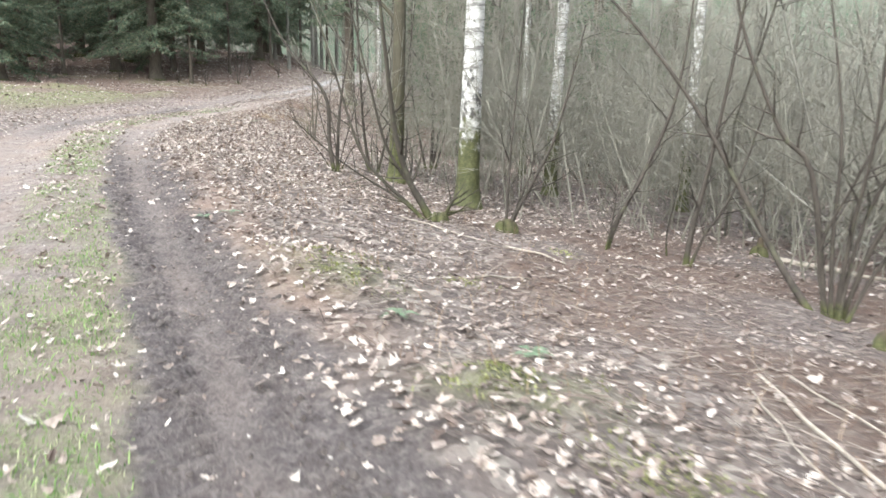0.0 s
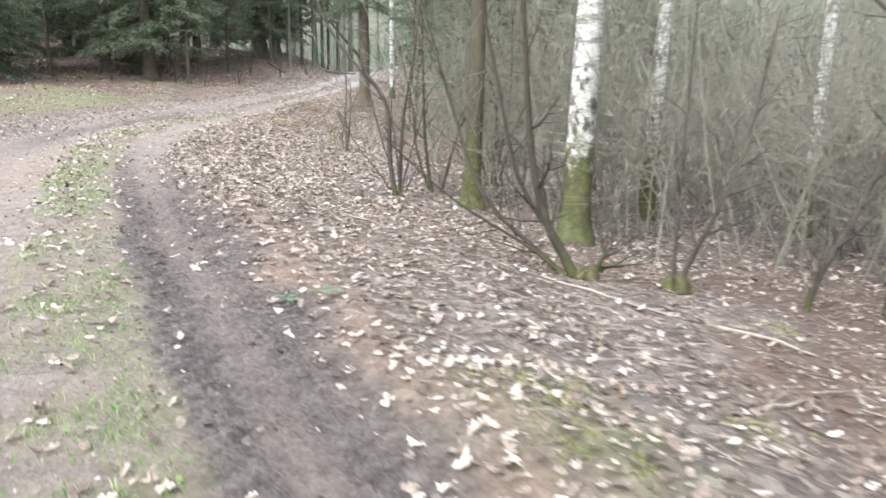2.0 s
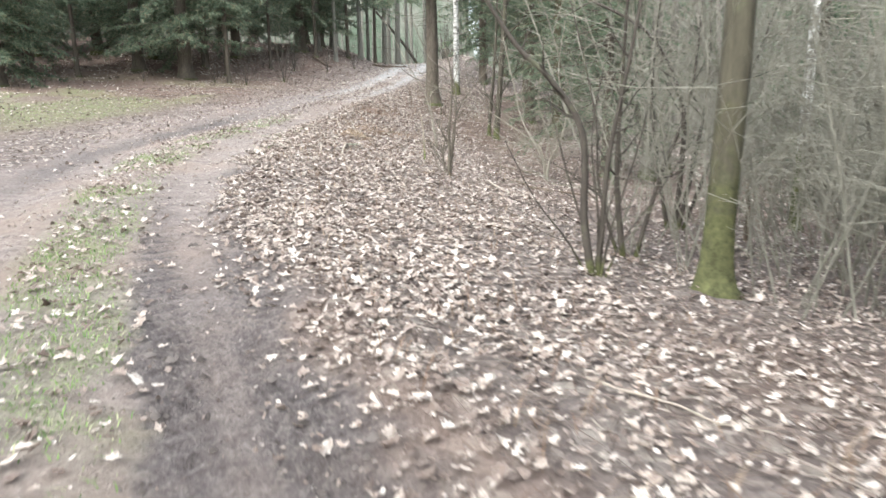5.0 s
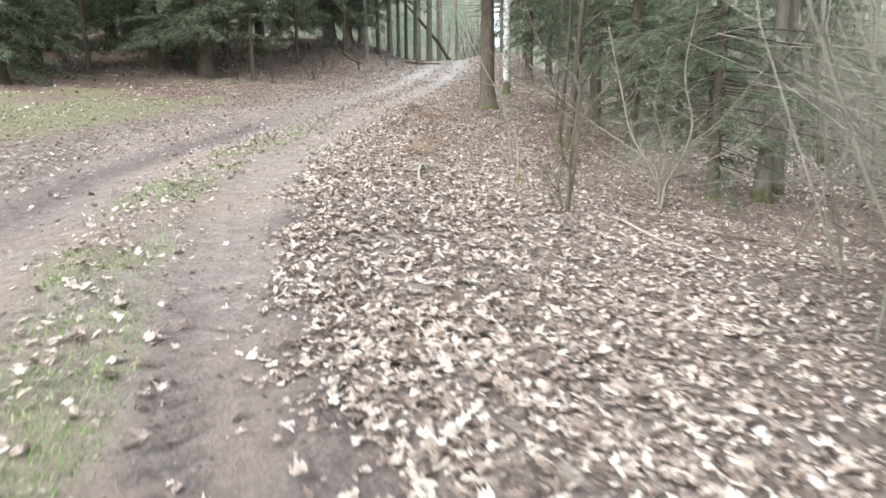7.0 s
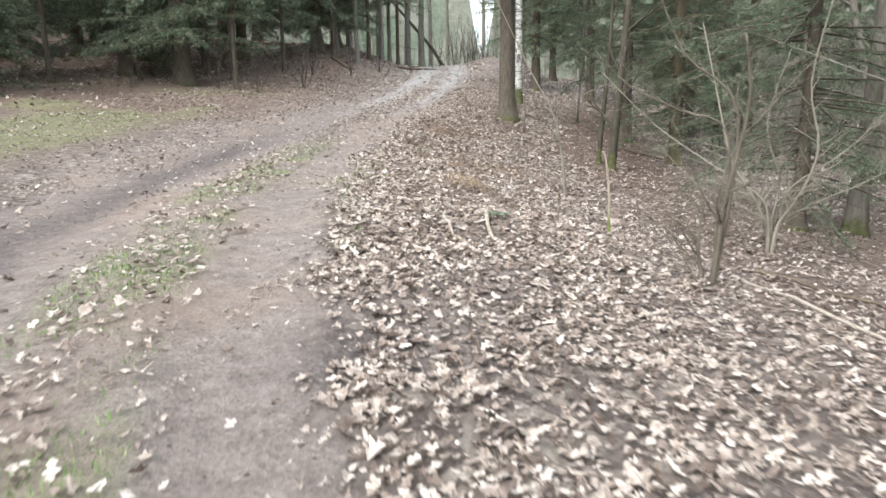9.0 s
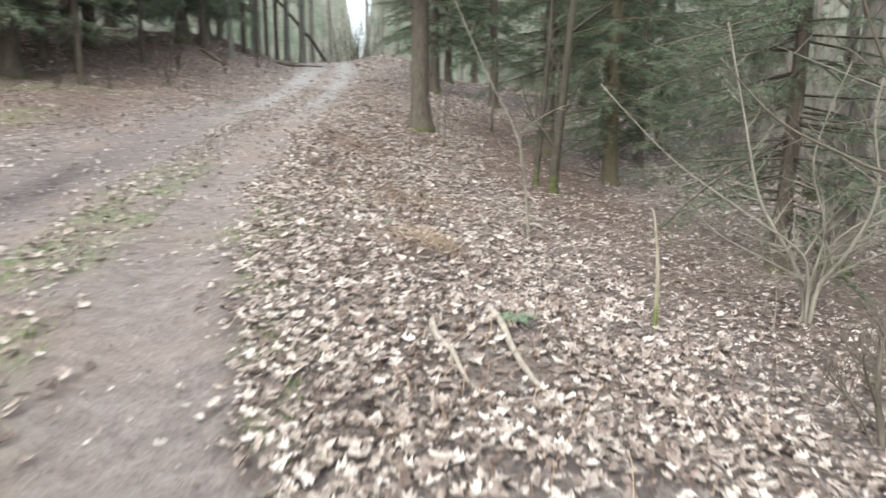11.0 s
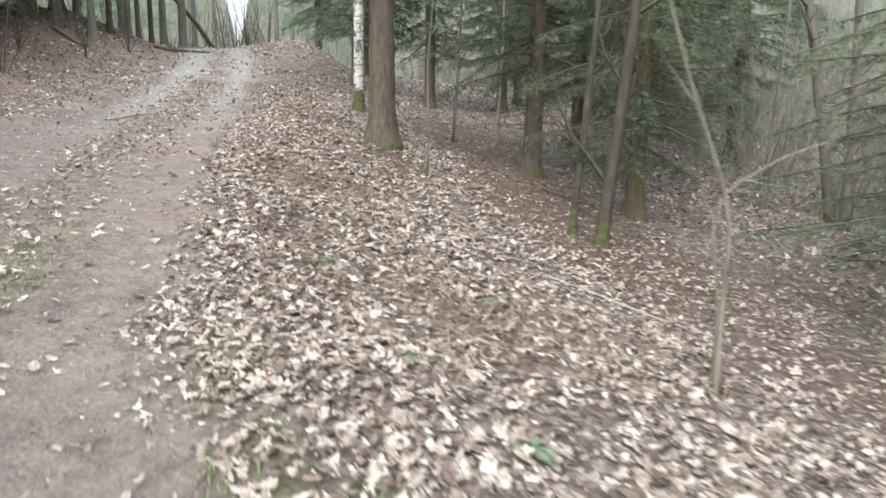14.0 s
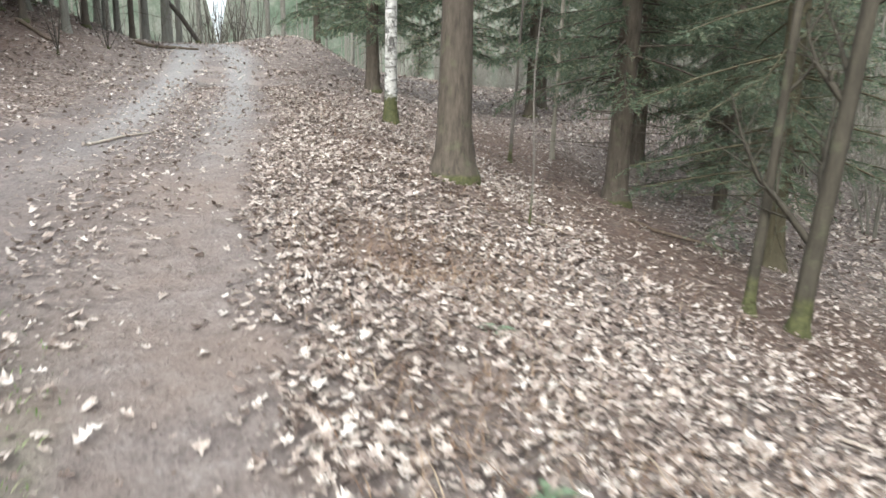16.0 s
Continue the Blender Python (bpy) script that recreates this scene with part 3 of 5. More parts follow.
def spruce_parts(height, r, seed, low, bark, dense=1.0, reach=2.3, dead_to=0.0, needle=1.0, snag_gap=1.0):
    """Trunk and crown meshes of a spruce: whorls of drooping boughs with needle-covered twigs from the height low up, dead snags below it."""
    rng = random.Random(seed)
    trunk, line = flared_trunk(height, r, rng, (rng.uniform(-0.01, 0.01), rng.uniform(-0.01, 0.01)), top=0.08, flare=1.6, wobble=0.004)
    wood = Wood()
    tips, heads = [], []
    z = max(dead_to, 0.6)
    while z < low + (1.5 if snag_gap < 1 else 0):
        a = rng.uniform(0, 6.28)
        d = Vector((math.cos(a), math.sin(a), rng.uniform(-0.25, 0.1)))
        ln = rng.uniform(0.4, 1.5)
        pts = wander(Vector((0, 0, z)), d, ln, 4, rng, 0.12, -0.02)
        wood.add(pts, [0.012, 0.01, 0.008, 0.006, 0.003], 3)
        twiggy(wood, pts, 0.008, rng, 4, ln * 0.4, 1, 0.3)
        z += rng.uniform(0.07, 0.22) * snag_gap
    z = low
    while z < height * 0.97:
        f = (z - low) / (height - low)
        ln0 = reach * (1 - f) ** 0.8 * (0.75 + 0.25 * min(1, f * 6)) + 0.25
        for k in range(5 if z < 7 else 3):
            a = rng.uniform(0, 6.28)
            ln = ln0 * rng.uniform(0.6, 1.15)
            d = Vector((math.cos(a), math.sin(a), rng.uniform(-0.35, 0.05)))
            pts = wander(Vector((0, 0, z + rng.uniform(-0.15, 0.15))), d, ln, 5, rng, 0.08, -0.03 if f < 0.5 else 0.04)
            wood.add(pts, [0.022 * (1 - 0.8 * q / 5) + 0.002 for q in range(6)], 3)
            m = int((14 if z < 7 else 4.5) * ln * dense)
            for t in range(m):
                p, way = along(pts, 0.15 + 0.84 * (t + rng.random()) / max(m, 1))
                flat = way.cross(Vector((0, 0, 1))).normalized() * rng.choice((-1, 1))
                twig = (way * rng.uniform(0.3, 0.8) + flat * rng.uniform(0.5, 1) + Vector((0, 0, rng.uniform(-0.8, 0.05)))).normalized()
                tips.append(p)
                heads.append(twig * rng.uniform(0.16, 0.42) * (1.0 if z < 7 else 1.7))
        z += 0.26 if z < 7 else 0.95
    tips, heads = np.array([tuple(v) for v in tips]), np.array([tuple(v) for v in heads])
    rs = np.random.RandomState(seed)
    per = 20 if needle < 1 else int(8 / needle + 1)
    thin = 0.5 if needle < 1 else 0.75
    base, head = np.repeat(tips, per, 0), np.repeat(heads, per, 0)
    ln = np.linalg.norm(head, axis=1, keepdims=True)
    f = rs.rand(len(base), 1)
    side = np.cross(head, rs.normal(size=head.shape))
    side /= np.linalg.norm(side, axis=1, keepdims=True) + 1e-9
    start = base + head * f
    out = (side * (0.05 + 0.05 * rs.rand(len(base), 1)) + head / ln * (0.06 + 0.06 * rs.rand(len(base), 1))) * needle
    wide = np.cross(out, rs.normal(size=out.shape))
    wide = wide / (np.linalg.norm(wide, axis=1, keepdims=True) + 1e-9) * (0.011 + 0.011 * rs.rand(len(base), 1)) * needle * thin
    v = np.stack([start - wide, start + wide, start + out], 1).reshape(-1, 3)
    return trunk.mesh("trunk", bark), wood.mesh("boughs", bark), v, np.arange(len(v)).reshape(-1, 3)


def spruce(name, label, x, y, height, r, seed, low, bark, dense=1.0, reach=2.3, dead_to=0.0, group="", turn=0.0, needle=1.0, snag_gap=1.0):
    t, b, v, f = spruce_parts(height, r, seed, low, bark, dense, reach, dead_to, needle, snag_gap)
    ob = thing(name, label, "tree", group)
    part("trunk", t, ob)
    crown = part("crown", b, ob)
    leaf = mesh_object("needles", v, f, NEEDLES)
    leaf.parent = crown
    tagged(leaf, kind="stuff")
    ob.matrix_world = pose(x, y, gz(x, y), 0, 0, turn)
    return ob


def put(ob, x, y, turn=0.0, size=1.0, sink=0.0):
    c = copy_thing(ob, pose(x, y, gz(x, y) - sink, 0, 0, turn))
    c.scale = (size, size, size)
    return c

# ---- trees beside the track, nearest the start ----
bare_tree("birch_tree", "white-barked birch with a thick green mossy foot", 0.27, 11.6, 17, 0.18, BIRCH, 3, (0.02, 0.0), 14, 0.35, 2.5, 2, twig_mat=BARK_FAR)
bare_tree("birch_tree", "pale birch with moss climbing its foot", 2.0, 14.3, 16, 0.13, BIRCH, 4, (0.03, 0.01), 12, 0.35, 2.3, 2, twig_mat=BARK_FAR)
bare_tree("birch_tree", "slender white birch among bare undergrowth", 4.7, 14.3, 16, 0.115, BIRCH, 5, (0.015, 0.0), 12, 0.3, 2.2, 2, twig_mat=BARK_FAR)
bare_tree("birch_tree", "thin white birch in the thicket", 1.75, 17.4, 15, 0.08, BIRCH, 6, (0.0, 0.01), 10, 0.35, 2.0, 2, twig_mat=BARK_FAR)
bare_tree("birch_tree", "birch with cracked black and white bark, mossy at the foot", -3.8, 36.7, 16, 0.13, BIRCH_LOW, 7, (-0.01, 0.0), 12, 0.35, 2.2, 2, twig_mat=BARK_FAR)
bare_tree("alder_tree", "broadleaf tree with a wholly moss-covered green trunk", -1.0, 12.95, 13, 0.135, BARK_MOSSY, 8, (0.015, 0.0), 14, 0.2, 2.2, 2, flare=1.7)
bare_tree("young_tree", "leaning slim trunk with mossy foot", -2.45, 27.65, 11, 0.085, BARK_YOUNG, 9, (0.06, -0.02), 22, 0.08, 1.6, 2)
bare_tree("young_tree", "thin crooked trunk beside a mossy one", -2.66, 28.05, 7, 0.055, BARK_YOUNG, 110, (0.07, 0.03), 16, 0.3, 0.8, 2)
bare_tree("young_tree", "dark bare trunk leaning over the slope", 5.7, 31.5, 13, 0.12, BARK_GREY, 11, (-0.24, 0.08), 14, 0.25, 2.2, 2)
bare_tree("young_tree", "dark bare trunk beside a leaning one", 5.35, 30.85, 12, 0.1, BARK_GREY, 12, (-0.08, 0.03), 14, 0.25, 2.0, 2)
bare_tree("young_tree", "slim pale grey sapling trunk on the slope", -0.42, 36.1, 8, 0.05, BARK_PALE, 13, (0.01, 0), 10, 0.25, 1.2, 2)
bare_tree("young_tree", "thin grey sapling on the slope", -2.1, 34.65, 6, 0.035, BARK_GREY, 14, (0.04, 0), 9, 0.25, 1.0, 2)
bare_tree("young_tree", "grey trunk with mossy foot on the slope", 1.35, 24.85, 13, 0.17, BARK_GREY, 15, (0.02, 0), 14, 0.2, 2.2, 2)
bare_tree("young_tree", "straight grey trunk in the thicket", 2.25, 26.3, 13, 0.13, BARK_GREY, 16, (0.0, 0), 14, 0.2, 2.0, 2)

clump("hazel_bush", "dark many-stemmed hazel growing from a mossy stump", -0.13, 8.93, -8,
      [(0.068, (-0.22, 0.24), (-0.38, 0.55), (-0.52, 1.1), (-0.6, 2.0), (-0.7, 3.4)), (0.036, (-0.24, 0.3), (-0.62, 0.9), (-0.82, 1.73), (-1.0, 2.6)),
       (0.038, (-0.36, 0.18), (-0.96, 0.77), (-1.3, 1.7), (-1.7, 3.0)), (0.026, (-0.45, 0.25), (-1.2, 0.73), (-1.8, 1.27)), (0.045, (0.12, 0.2), (0.22, 0.34))], BARK_HAZEL_MOSS, 21, twigs=10, reach=0.8, stump=0.11)
clump("hazel_bush", "leaning dark hazel stems from rotten mossy stumps", 0.72, 9.05, -8,
      [(0.045, (0.1, 0.2), (0.35, 0.7), (0.6, 1.3), (0.9, 2.6)), (0.03, (0.0, 0.5), (0.05, 1.5), (0.15, 3.2)), (0.02, (0.15, 0.4), (0.32, 0.9), (0.22, 1.5))], BARK_DARK, 22, twigs=10, reach=0.7, stump=0.14)
clump("hazel_bush", "leaning hazel stem with a mossy foot", 2.0, 9.17, -14, [(0.05, (0.15, 0.35), (0.5, 1.1), (0.8, 2.0), (0.95, 3.4)), (0.022, (0.1, 0.4), (0.15, 0.9))], BARK_DARK, 23, twigs=10, reach=0.8)
clump("hazel_bush", "pair of leaning hazel stems with mossy feet", 2.93, 8.78, -20, [(0.055, (0.05, 0.4), (0.2, 1.3), (0.35, 2.4), (0.5, 3.8)), (0.03, (0.2, 0.4), (0.5, 1.0), (0.8, 2.2))], BARK_DARK, 24, twigs=10, reach=0.8)
clump("hazel_bush", "thin dark crooked stem", 2.85, 9.2, -20, [(0.018, (-0.03, 0.3), (0.05, 0.8), (0.12, 1.3))], BARK_DARK, 25, twigs=4, reach=0.4, depth=1)
clump("hazel_bush", "large many-stemmed hazel with long arching limbs", 3.95, 7.2, -30,
      [(0.052, (-0.56, 0.5), (-1.05, 1.3), (-1.6, 2.15), (-2.3, 3.0), (-3.1, 3.8)), (0.044, (-0.35, 1.45), (-0.7, 1.9), (-1.2, 3.1), (-1.4, 4.4)), (0.040, (0.05, 0.9), (0.15, 2.0), (0.1, 4.2)),
       (0.040, (0.25, 0.8), (0.6, 1.7), (1.0, 3.4)), (0.036, (-0.1, 0.8), (-0.15, 2.0), (-0.5, 3.8)), (0.032, (0.4, 0.7), (1.0, 1.5), (1.7, 2.8)), (0.032, (0.15, 1.0), (0.5, 2.2), (0.4, 4.0)), (0.028, (-0.2, 0.7), (0.1, 1.6), (0.5, 3.0))], BARK_DARK, 26, twigs=9, reach=0.9)
clump("hazel_bush", "many-stemmed hazel with arching upper limbs", -0.5, 16.0, -25,
      [(0.05, (0.05, 0.8), (0.0, 1.7), (-0.5, 2.6), (-1.5, 3.2), (-2.2, 4.0)), (0.045, (0.2, 0.9), (0.3, 2.0), (0.2, 4.0)), (0.04, (-0.2, 0.8), (-0.3, 2.0), (-0.1, 3.8)), (0.035, (0.4, 0.9), (0.8, 2.0), (1.2, 3.4))], BARK_DARK, 27, twigs=9, reach=0.8)
clump("hazel_bush", "slim dark hazel stems on the slope", -1.55, 14.0, -25, [(0.045, (-0.1, 0.8), (-0.05, 1.7), (0.1, 3.6)), (0.035, (0.25, 0.8), (0.5, 1.8), (0.5, 3.4)), (0.025, (-0.3, 0.7), (-0.35, 1.5), (-0.6, 2.6))], BARK_DARK, 28, twigs=9, reach=0.7)
clump("brushy_shrub", "leafless shrub of dark stems, two of them stout", -2.08, 12.85, -5,
      [(0.05, (-0.12, 0.5), (-0.15, 1.24), (-0.43, 1.7), (-0.73, 2.0), (-1.1, 2.6), (-1.5, 3.6)), (0.042, (0.04, 0.5), (0.08, 1.1), (0.24, 2.0), (0.4, 3.2)), (0.02, (-0.12, 0.4), (-0.3, 1.0), (-0.45, 1.6)), (0.018, (0.0, 0.5), (-0.08, 1.2), (0.0, 1.8)), (0.018, (0.12, 0.4), (0.3, 1.0), (0.42, 1.5)), (0.014, (0.22, 0.3), (0.5, 0.7), (0.8, 1.2)), (0.014, (-0.25, 0.3), (-0.55, 0.7), (-0.8, 1.2)), (0.013, (0.05, 0.5), (0.15, 1.0), (0.05, 1.4))], BARK_DARK, 29, twigs=7, reach=0.5)
clump("pale_bush", "leafless pale-twigged bush with forking stems", -1.6, 21.55, -22,
      [(0.034, (-0.06, 0.35), (-0.25, 0.75), (-0.55, 1.25), (-0.75, 2.0), (-1.0, 3.0)), (0.034, (0.08, 0.4), (0.3, 0.8), (0.45, 1.4), (0.3, 2.2), (0.45, 3.2)), (0.024, (-0.05, 0.5), (-0.2, 0.8), (-0.8, 1.2), (-1.5, 1.7), (-2.2, 2.4)), (0.022, (0.1, 0.5), (0.2, 0.9), (0.8, 1.4), (1.4, 2.2)),
       (0.022, (0.0, 0.45), (0.05, 1.0), (-0.15, 1.7), (0.05, 2.6)), (0.018, (0.1, 0.4), (0.5, 0.7), (1.2, 1.1), (1.7, 1.6)), (0.018, (-0.05, 0.4), (-0.35, 0.6), (-1.0, 0.95), (-1.6, 1.6)), (0.018, (0.02, 0.3), (0.1, 0.6))], BARK_PALE, 30, twigs=18, reach=0.8)
clump("sapling", "thin pale sapling that forks above a bend", -4.0, 23.6, -18, [(0.026, (-0.06, 0.5), (-0.12, 1.0), (-0.22, 1.35), (-0.55, 2.0), (-1.0, 3.0)), (0.014, (-0.05, 0.5), (-0.15, 1.2), (0.15, 1.5), (0.5, 1.65))], BARK_PALE, 31, "sapling", 7, 0.55)
clump("sapling", "dark crooked sapling with thin forked twigs in leaves", -3.57, 18.2, -12, [(0.036, (0.04, 0.35), (0.07, 0.8), (0.16, 1.5), (0.08, 2.0)), (0.03, (-0.1, 0.3), (-0.07, 0.62)), (0.018, (0.1, 0.95), (0.45, 1.5), (0.8, 1.9)),
      (0.015, (0.1, 1.2), (-0.3, 1.45), (-0.7, 1.65), (-1.0, 1.95)), (0.018, (0.14, 1.4), (-0.3, 1.9), (-0.6, 2.6)), (0.012, (-0.2, 0.2), (-0.3, 0.4))], BARK_SAPLING, 32, "sapling", 11, 0.65)
clump("sapling", "thin leafless stem at the leafy verge", -4.2, 29.7, -8, [(0.02, (0.03, 0.6), (0.0, 1.6), (0.1, 2.8))], BARK_GREY, 33, "sapling", 7, 0.6)
clump("dead_stick", "upright bleached stick with a mossy foot", -4.08, 19.9, -14, [(0.024, (0.0, 0.3), (-0.02, 0.6), (-0.06, 0.86), (-0.1, 0.9))], MOSSY_STICK, 34, "stick", 0)
clump("dead_stick", "short upright bleached twig beside a bush", -2.6, 20.6, -14, [(0.011, (-0.02, 0.3), (-0.06, 0.6))], BARK_PALE, 35, "stick", 0)
clump("snag", "broken pale-topped dead stem", 0.3, 15.5, -14, [(0.05, (-0.04, 0.4), (-0.06, 0.75))], ROTTEN, 36, "snag", 0)
clump("stump", "low mossy tree stump in dead leaves", 4.55, 10.35, 0, [(0.12, (0.02, 0.12), (0.03, 0.28))], BARK_STUMP, 37, "stump", 0, stump=0.13)

clump("stump", "mossy rotten stump beside a hazel", 3.9, 6.2, 0, [(0.1, (0.02, 0.1), (0.0, 0.22))], BARK_STUMP, 38, "stump", 0, stump=0.16)

# ---- spruces beside the track ----
spruce("spruce_tree", "tall spruce with a stout red-brown trunk and rooted flare", -4.52, 31.2, 24, 0.215, 41, 3.8, BARK_SPRUCE, 1.1, 2.4, 2.2, needle=0.9, snag_gap=0.5)
spruce("spruce_tree", "spruce with a bare flared trunk and dead lower boughs", -1.05, 32.75, 21, 0.18, 42, 2.2, BARK_SPRUCE, 1.2, 2.3, 0.9, needle=0.8, snag_gap=0.4)
spruce("spruce_tree", "spruce with olive trunk and dark green boughs hanging low", -0.35, 30.1, 17, 0.16, 43, 1.35, BARK_OLIVE, 1.15, 2.0, 0.6, needle=0.7, snag_gap=0.4)
low_spruce = spruce("spruce_tree", "young spruce with dense low green boughs", 0.28, 24.75, 13, 0.13, 44, 1.05, BARK_SPRUCE, 1.2, 2.6, 0.7, needle=0.65, snag_gap=0.4)
for k, (x, y, s) in enumerate(((-0.5, 41.7, 1.0), (2.0, 36.5, 0.9), (3.8, 36.2, 1.0), (-2.6, 43.0, 1.1), (2.8, 43.5, 1.0), (6.5, 27.0, 0.8), (4.4, 22.5, 0.7), (7.5, 37.0, 1.0), (-1.2, 48.5, 1.0), (5.0, 47.0, 1.1), (9.5, 31.0, 0.9), (-2.2, 54.5, 0.9), (1.5, 56.0, 1.0))):
    if k == 0:
        right_spruce = spruce("spruce_tree", "spruce of the darker stand beyond the slope", x, y, 19, 0.17, 45, 1.9, BARK_SPRUCE, 1.1, 2.3, 0.8, "spruces beyond the slope", needle=1.2)
    else:
        put(right_spruce, x, y, 67 * k, s)
for k, (x, y, s) in enumerate(((1.9, 33.6, 0.9),)):
    put(low_spruce, x, y, 100 + 83 * k, s)

# ---- spruce stand on the far side of the track ----
left_a = spruce("spruce_tree", "dark spruce at the edge of the stand, boughs drooping", -16.0, 38.1, 20, 0.3, 51, 1.6, BARK_SPRUCE, 1.0, 4.2, 1.2, "spruce stand", needle=1.5)
left_b = spruce("spruce_tree", "dark spruce of the stand with bare lower trunk", -19.2, 40.3, 19, 0.26, 52, 1.8, BARK_SPRUCE, 1.0, 3.9, 1.0, "spruce stand", needle=1.5)
left_c = spruce("spruce_tree", "slim dark spruce of the stand", -13.9, 37.6, 15, 0.09, 53, 3.0, BARK_SPRUCE, 0.7, 1.6, 0.6, "spruce stand", needle=1.5)
left_d = spruce("spruce_tree", "blue-green spruce with boughs down to the ground", -20.6, 32.2, 14, 0.2, 54, 0.75, BARK_SPRUCE, 1.2, 2.6, 0.5, "spruce stand", needle=1.5)
for k, (ob, x, y, s) in enumerate(((left_b, -23.1, 44.0, 1.0), (left_a, -26.0, 43.0, 1.0), (left_b, -22.5, 37.0, 0.9), (left_d, -24.5, 33.0, 1.1), (left_c, -16.1, 41.0, 1.0), (left_c, -14.6, 39.4, 1.1), (left_c, -13.4, 42.5, 0.9),
                                   (left_a, -19.8, 43.5, 0.95), (left_b, -15.8, 44.5, 0.95), (left_a, -13.0, 47.5, 0.9), (left_b, -23.5, 46.5, 1.0), (left_a, -28.5, 43.0, 1.1), (left_b, -27.5, 36.0, 1.0), (left_a, -25.5, 33.0, 0.9), (left_b, -18.5, 50.0, 1.0),
                                   (left_a, -24.0, 53.5, 1.0), (left_b, -31.5, 49.5, 1.1), (left_a, -33.5, 38.5, 1.0), (left_b, -14.5, 55.0, 1.0), (left_a, -19.0, 58.0, 1.1), (left_b, -28.0, 58.5, 1.0), (left_a, -30.5, 31.5, 1.0), (left_b, -12.8, 52.0, 0.8), (left_c, -11.9, 46.4, 1.1), (left_c, -10.8, 50.4, 1.2), (left_b, -12.8, 51.6, 0.85), (left_c, -9.6, 54.0, 1.2), (left_c, -16.6, 41.8, 1.1), (left_c, -20.3, 36.9, 1.1))):
    put(ob, x, y, 53 * k + 20, s)

# ---- tall bare trees towards the crest and bushes at the stand's edge ----
tall = bare_tree("oak_tree", "tall bare grey trunk near the crest", -9.2, 56.0, 18, 0.16, BARK_FAR, 61, (0.0, 0), 16, 0.25, 2.8, 2, "tall trunks by the crest")
for k, (x, y, s) in enumerate(((-8.4, 57.2, 1.25), (-10.2, 55.0, 0.8), (-7.9, 59.0, 0.9), (-11.2, 58.0, 1.0), (-12.5, 54.0, 0.8), (-9.6, 62.0, 1.1), (-13.5, 61.0, 1.0), (-6.9, 64.0, 0.9), (-3.5, 62.0, 0.9), (-2.2, 66.0, 1.0), (-4.2, 70.0, 1.1), (-8.5, 70.0, 1.0), (-11.0, 47.5, 0.75), (-12.3, 49.0, 0.85), (-10.3, 52.0, 0.8))):
    put(tall, x, y, 71 * k, s)
edge_bush = clump("brushy_shrub", "dark leafless shrub at the edge of the spruces", -11.6, 38.2, 0,
                  [(0.03, (-0.1, 0.5), (-0.3, 1.2), (-0.4, 2.2)), (0.03, (0.1, 0.5), (0.2, 1.2), (0.4, 2.4)), (0.025, (0.0, 0.6), (0.05, 1.5), (-0.1, 2.6)), (0.02, (0.3, 0.4), (0.6, 0.9), (0.9, 1.6)), (0.02, (-0.3, 0.4), (-0.6, 0.9), (-0.9, 1.5))], BARK_DARK, 62, twigs=8, reach=0.6, group="edge shrubs")
for k, (x, y, s) in enumerate(((-13.0, 37.2, 0.7), (-14.2, 36.6, 0.6), (-10.6, 43.0, 0.8), (-9.8, 46.5, 0.8), (-11.0, 51.0, 0.9), (-8.6, 50.5, 0.5), (-12.2, 42.5, 0.9), (-16.8, 35.6, 0.6), (-4.3, 58.5, 1.3), (-5.2, 60.0, 1.5), (-6.4, 61.5, 1.4), (-7.4, 60.5, 1.2), (-4.9, 66.0, 1.7), (-5.5, 71.0, 2.0), (-4.4, 74.0, 2.1), (-6.3, 69.0, 1.6), (-3.6, 69.0, 1.9), (-5.0, 80.0, 2.4), (-6.4, 82.0, 2.3))):
    put(edge_bush, x, y, 47 * k, s)

# ---- bare thicket down the slope ----
rng = random.Random(77)
thin_a = bare_tree("young_tree", "slender bare tree of the thicket", 6.5, 16.0, 11, 0.04, BARK_FAR, 71, (0.03, 0.0), 14, 0.08, 1.7, 2, "bare thicket trees")
thin_b = bare_tree("young_tree", "bare thicket tree with a leaning trunk", 8.0, 20.0, 12, 0.055, BARK_FAR, 72, (-0.06, 0.02), 14, 0.08, 1.9, 2, "bare thicket trees")
bush_a = clump("brushy_shrub", "bare grey-brown thicket shrub", 5.6, 13.0, 0,
               [(0.03, (-0.2, 0.7), (-0.5, 1.8), (-0.7, 3.2)), (0.03, (0.1, 0.8), (0.3, 1.9), (0.4, 3.6)), (0.025, (0.3, 0.7), (0.8, 1.7), (1.3, 2.8)), (0.025, (-0.4, 0.6), (-1.0, 1.5), (-1.5, 2.4)), (0.02, (0.0, 0.8), (-0.1, 1.8), (0.1, 3.0))], BARK_FAR, 73, twigs=9, reach=0.9, group="bare thicket shrubs")
bush_b = clump("brushy_shrub", "bare thicket shrub with arching stems", 3.4, 17.5, 0,
               [(0.03, (-0.3, 0.9), (-0.9, 1.9), (-1.7, 2.6)), (0.028, (0.1, 1.0), (0.1, 2.2), (-0.2, 3.8)), (0.025, (0.3, 0.8), (0.7, 1.9), (0.9, 3.4)), (0.02, (0.5, 0.6), (1.2, 1.2), (2.0, 1.9))], BARK_FAR, 74, twigs=9, reach=1.0, group="bare thicket shrubs")
placed = [(6.5, 16.0), (8.0, 20.0), (5.6, 13.0), (3.4, 17.5)]
k = 0
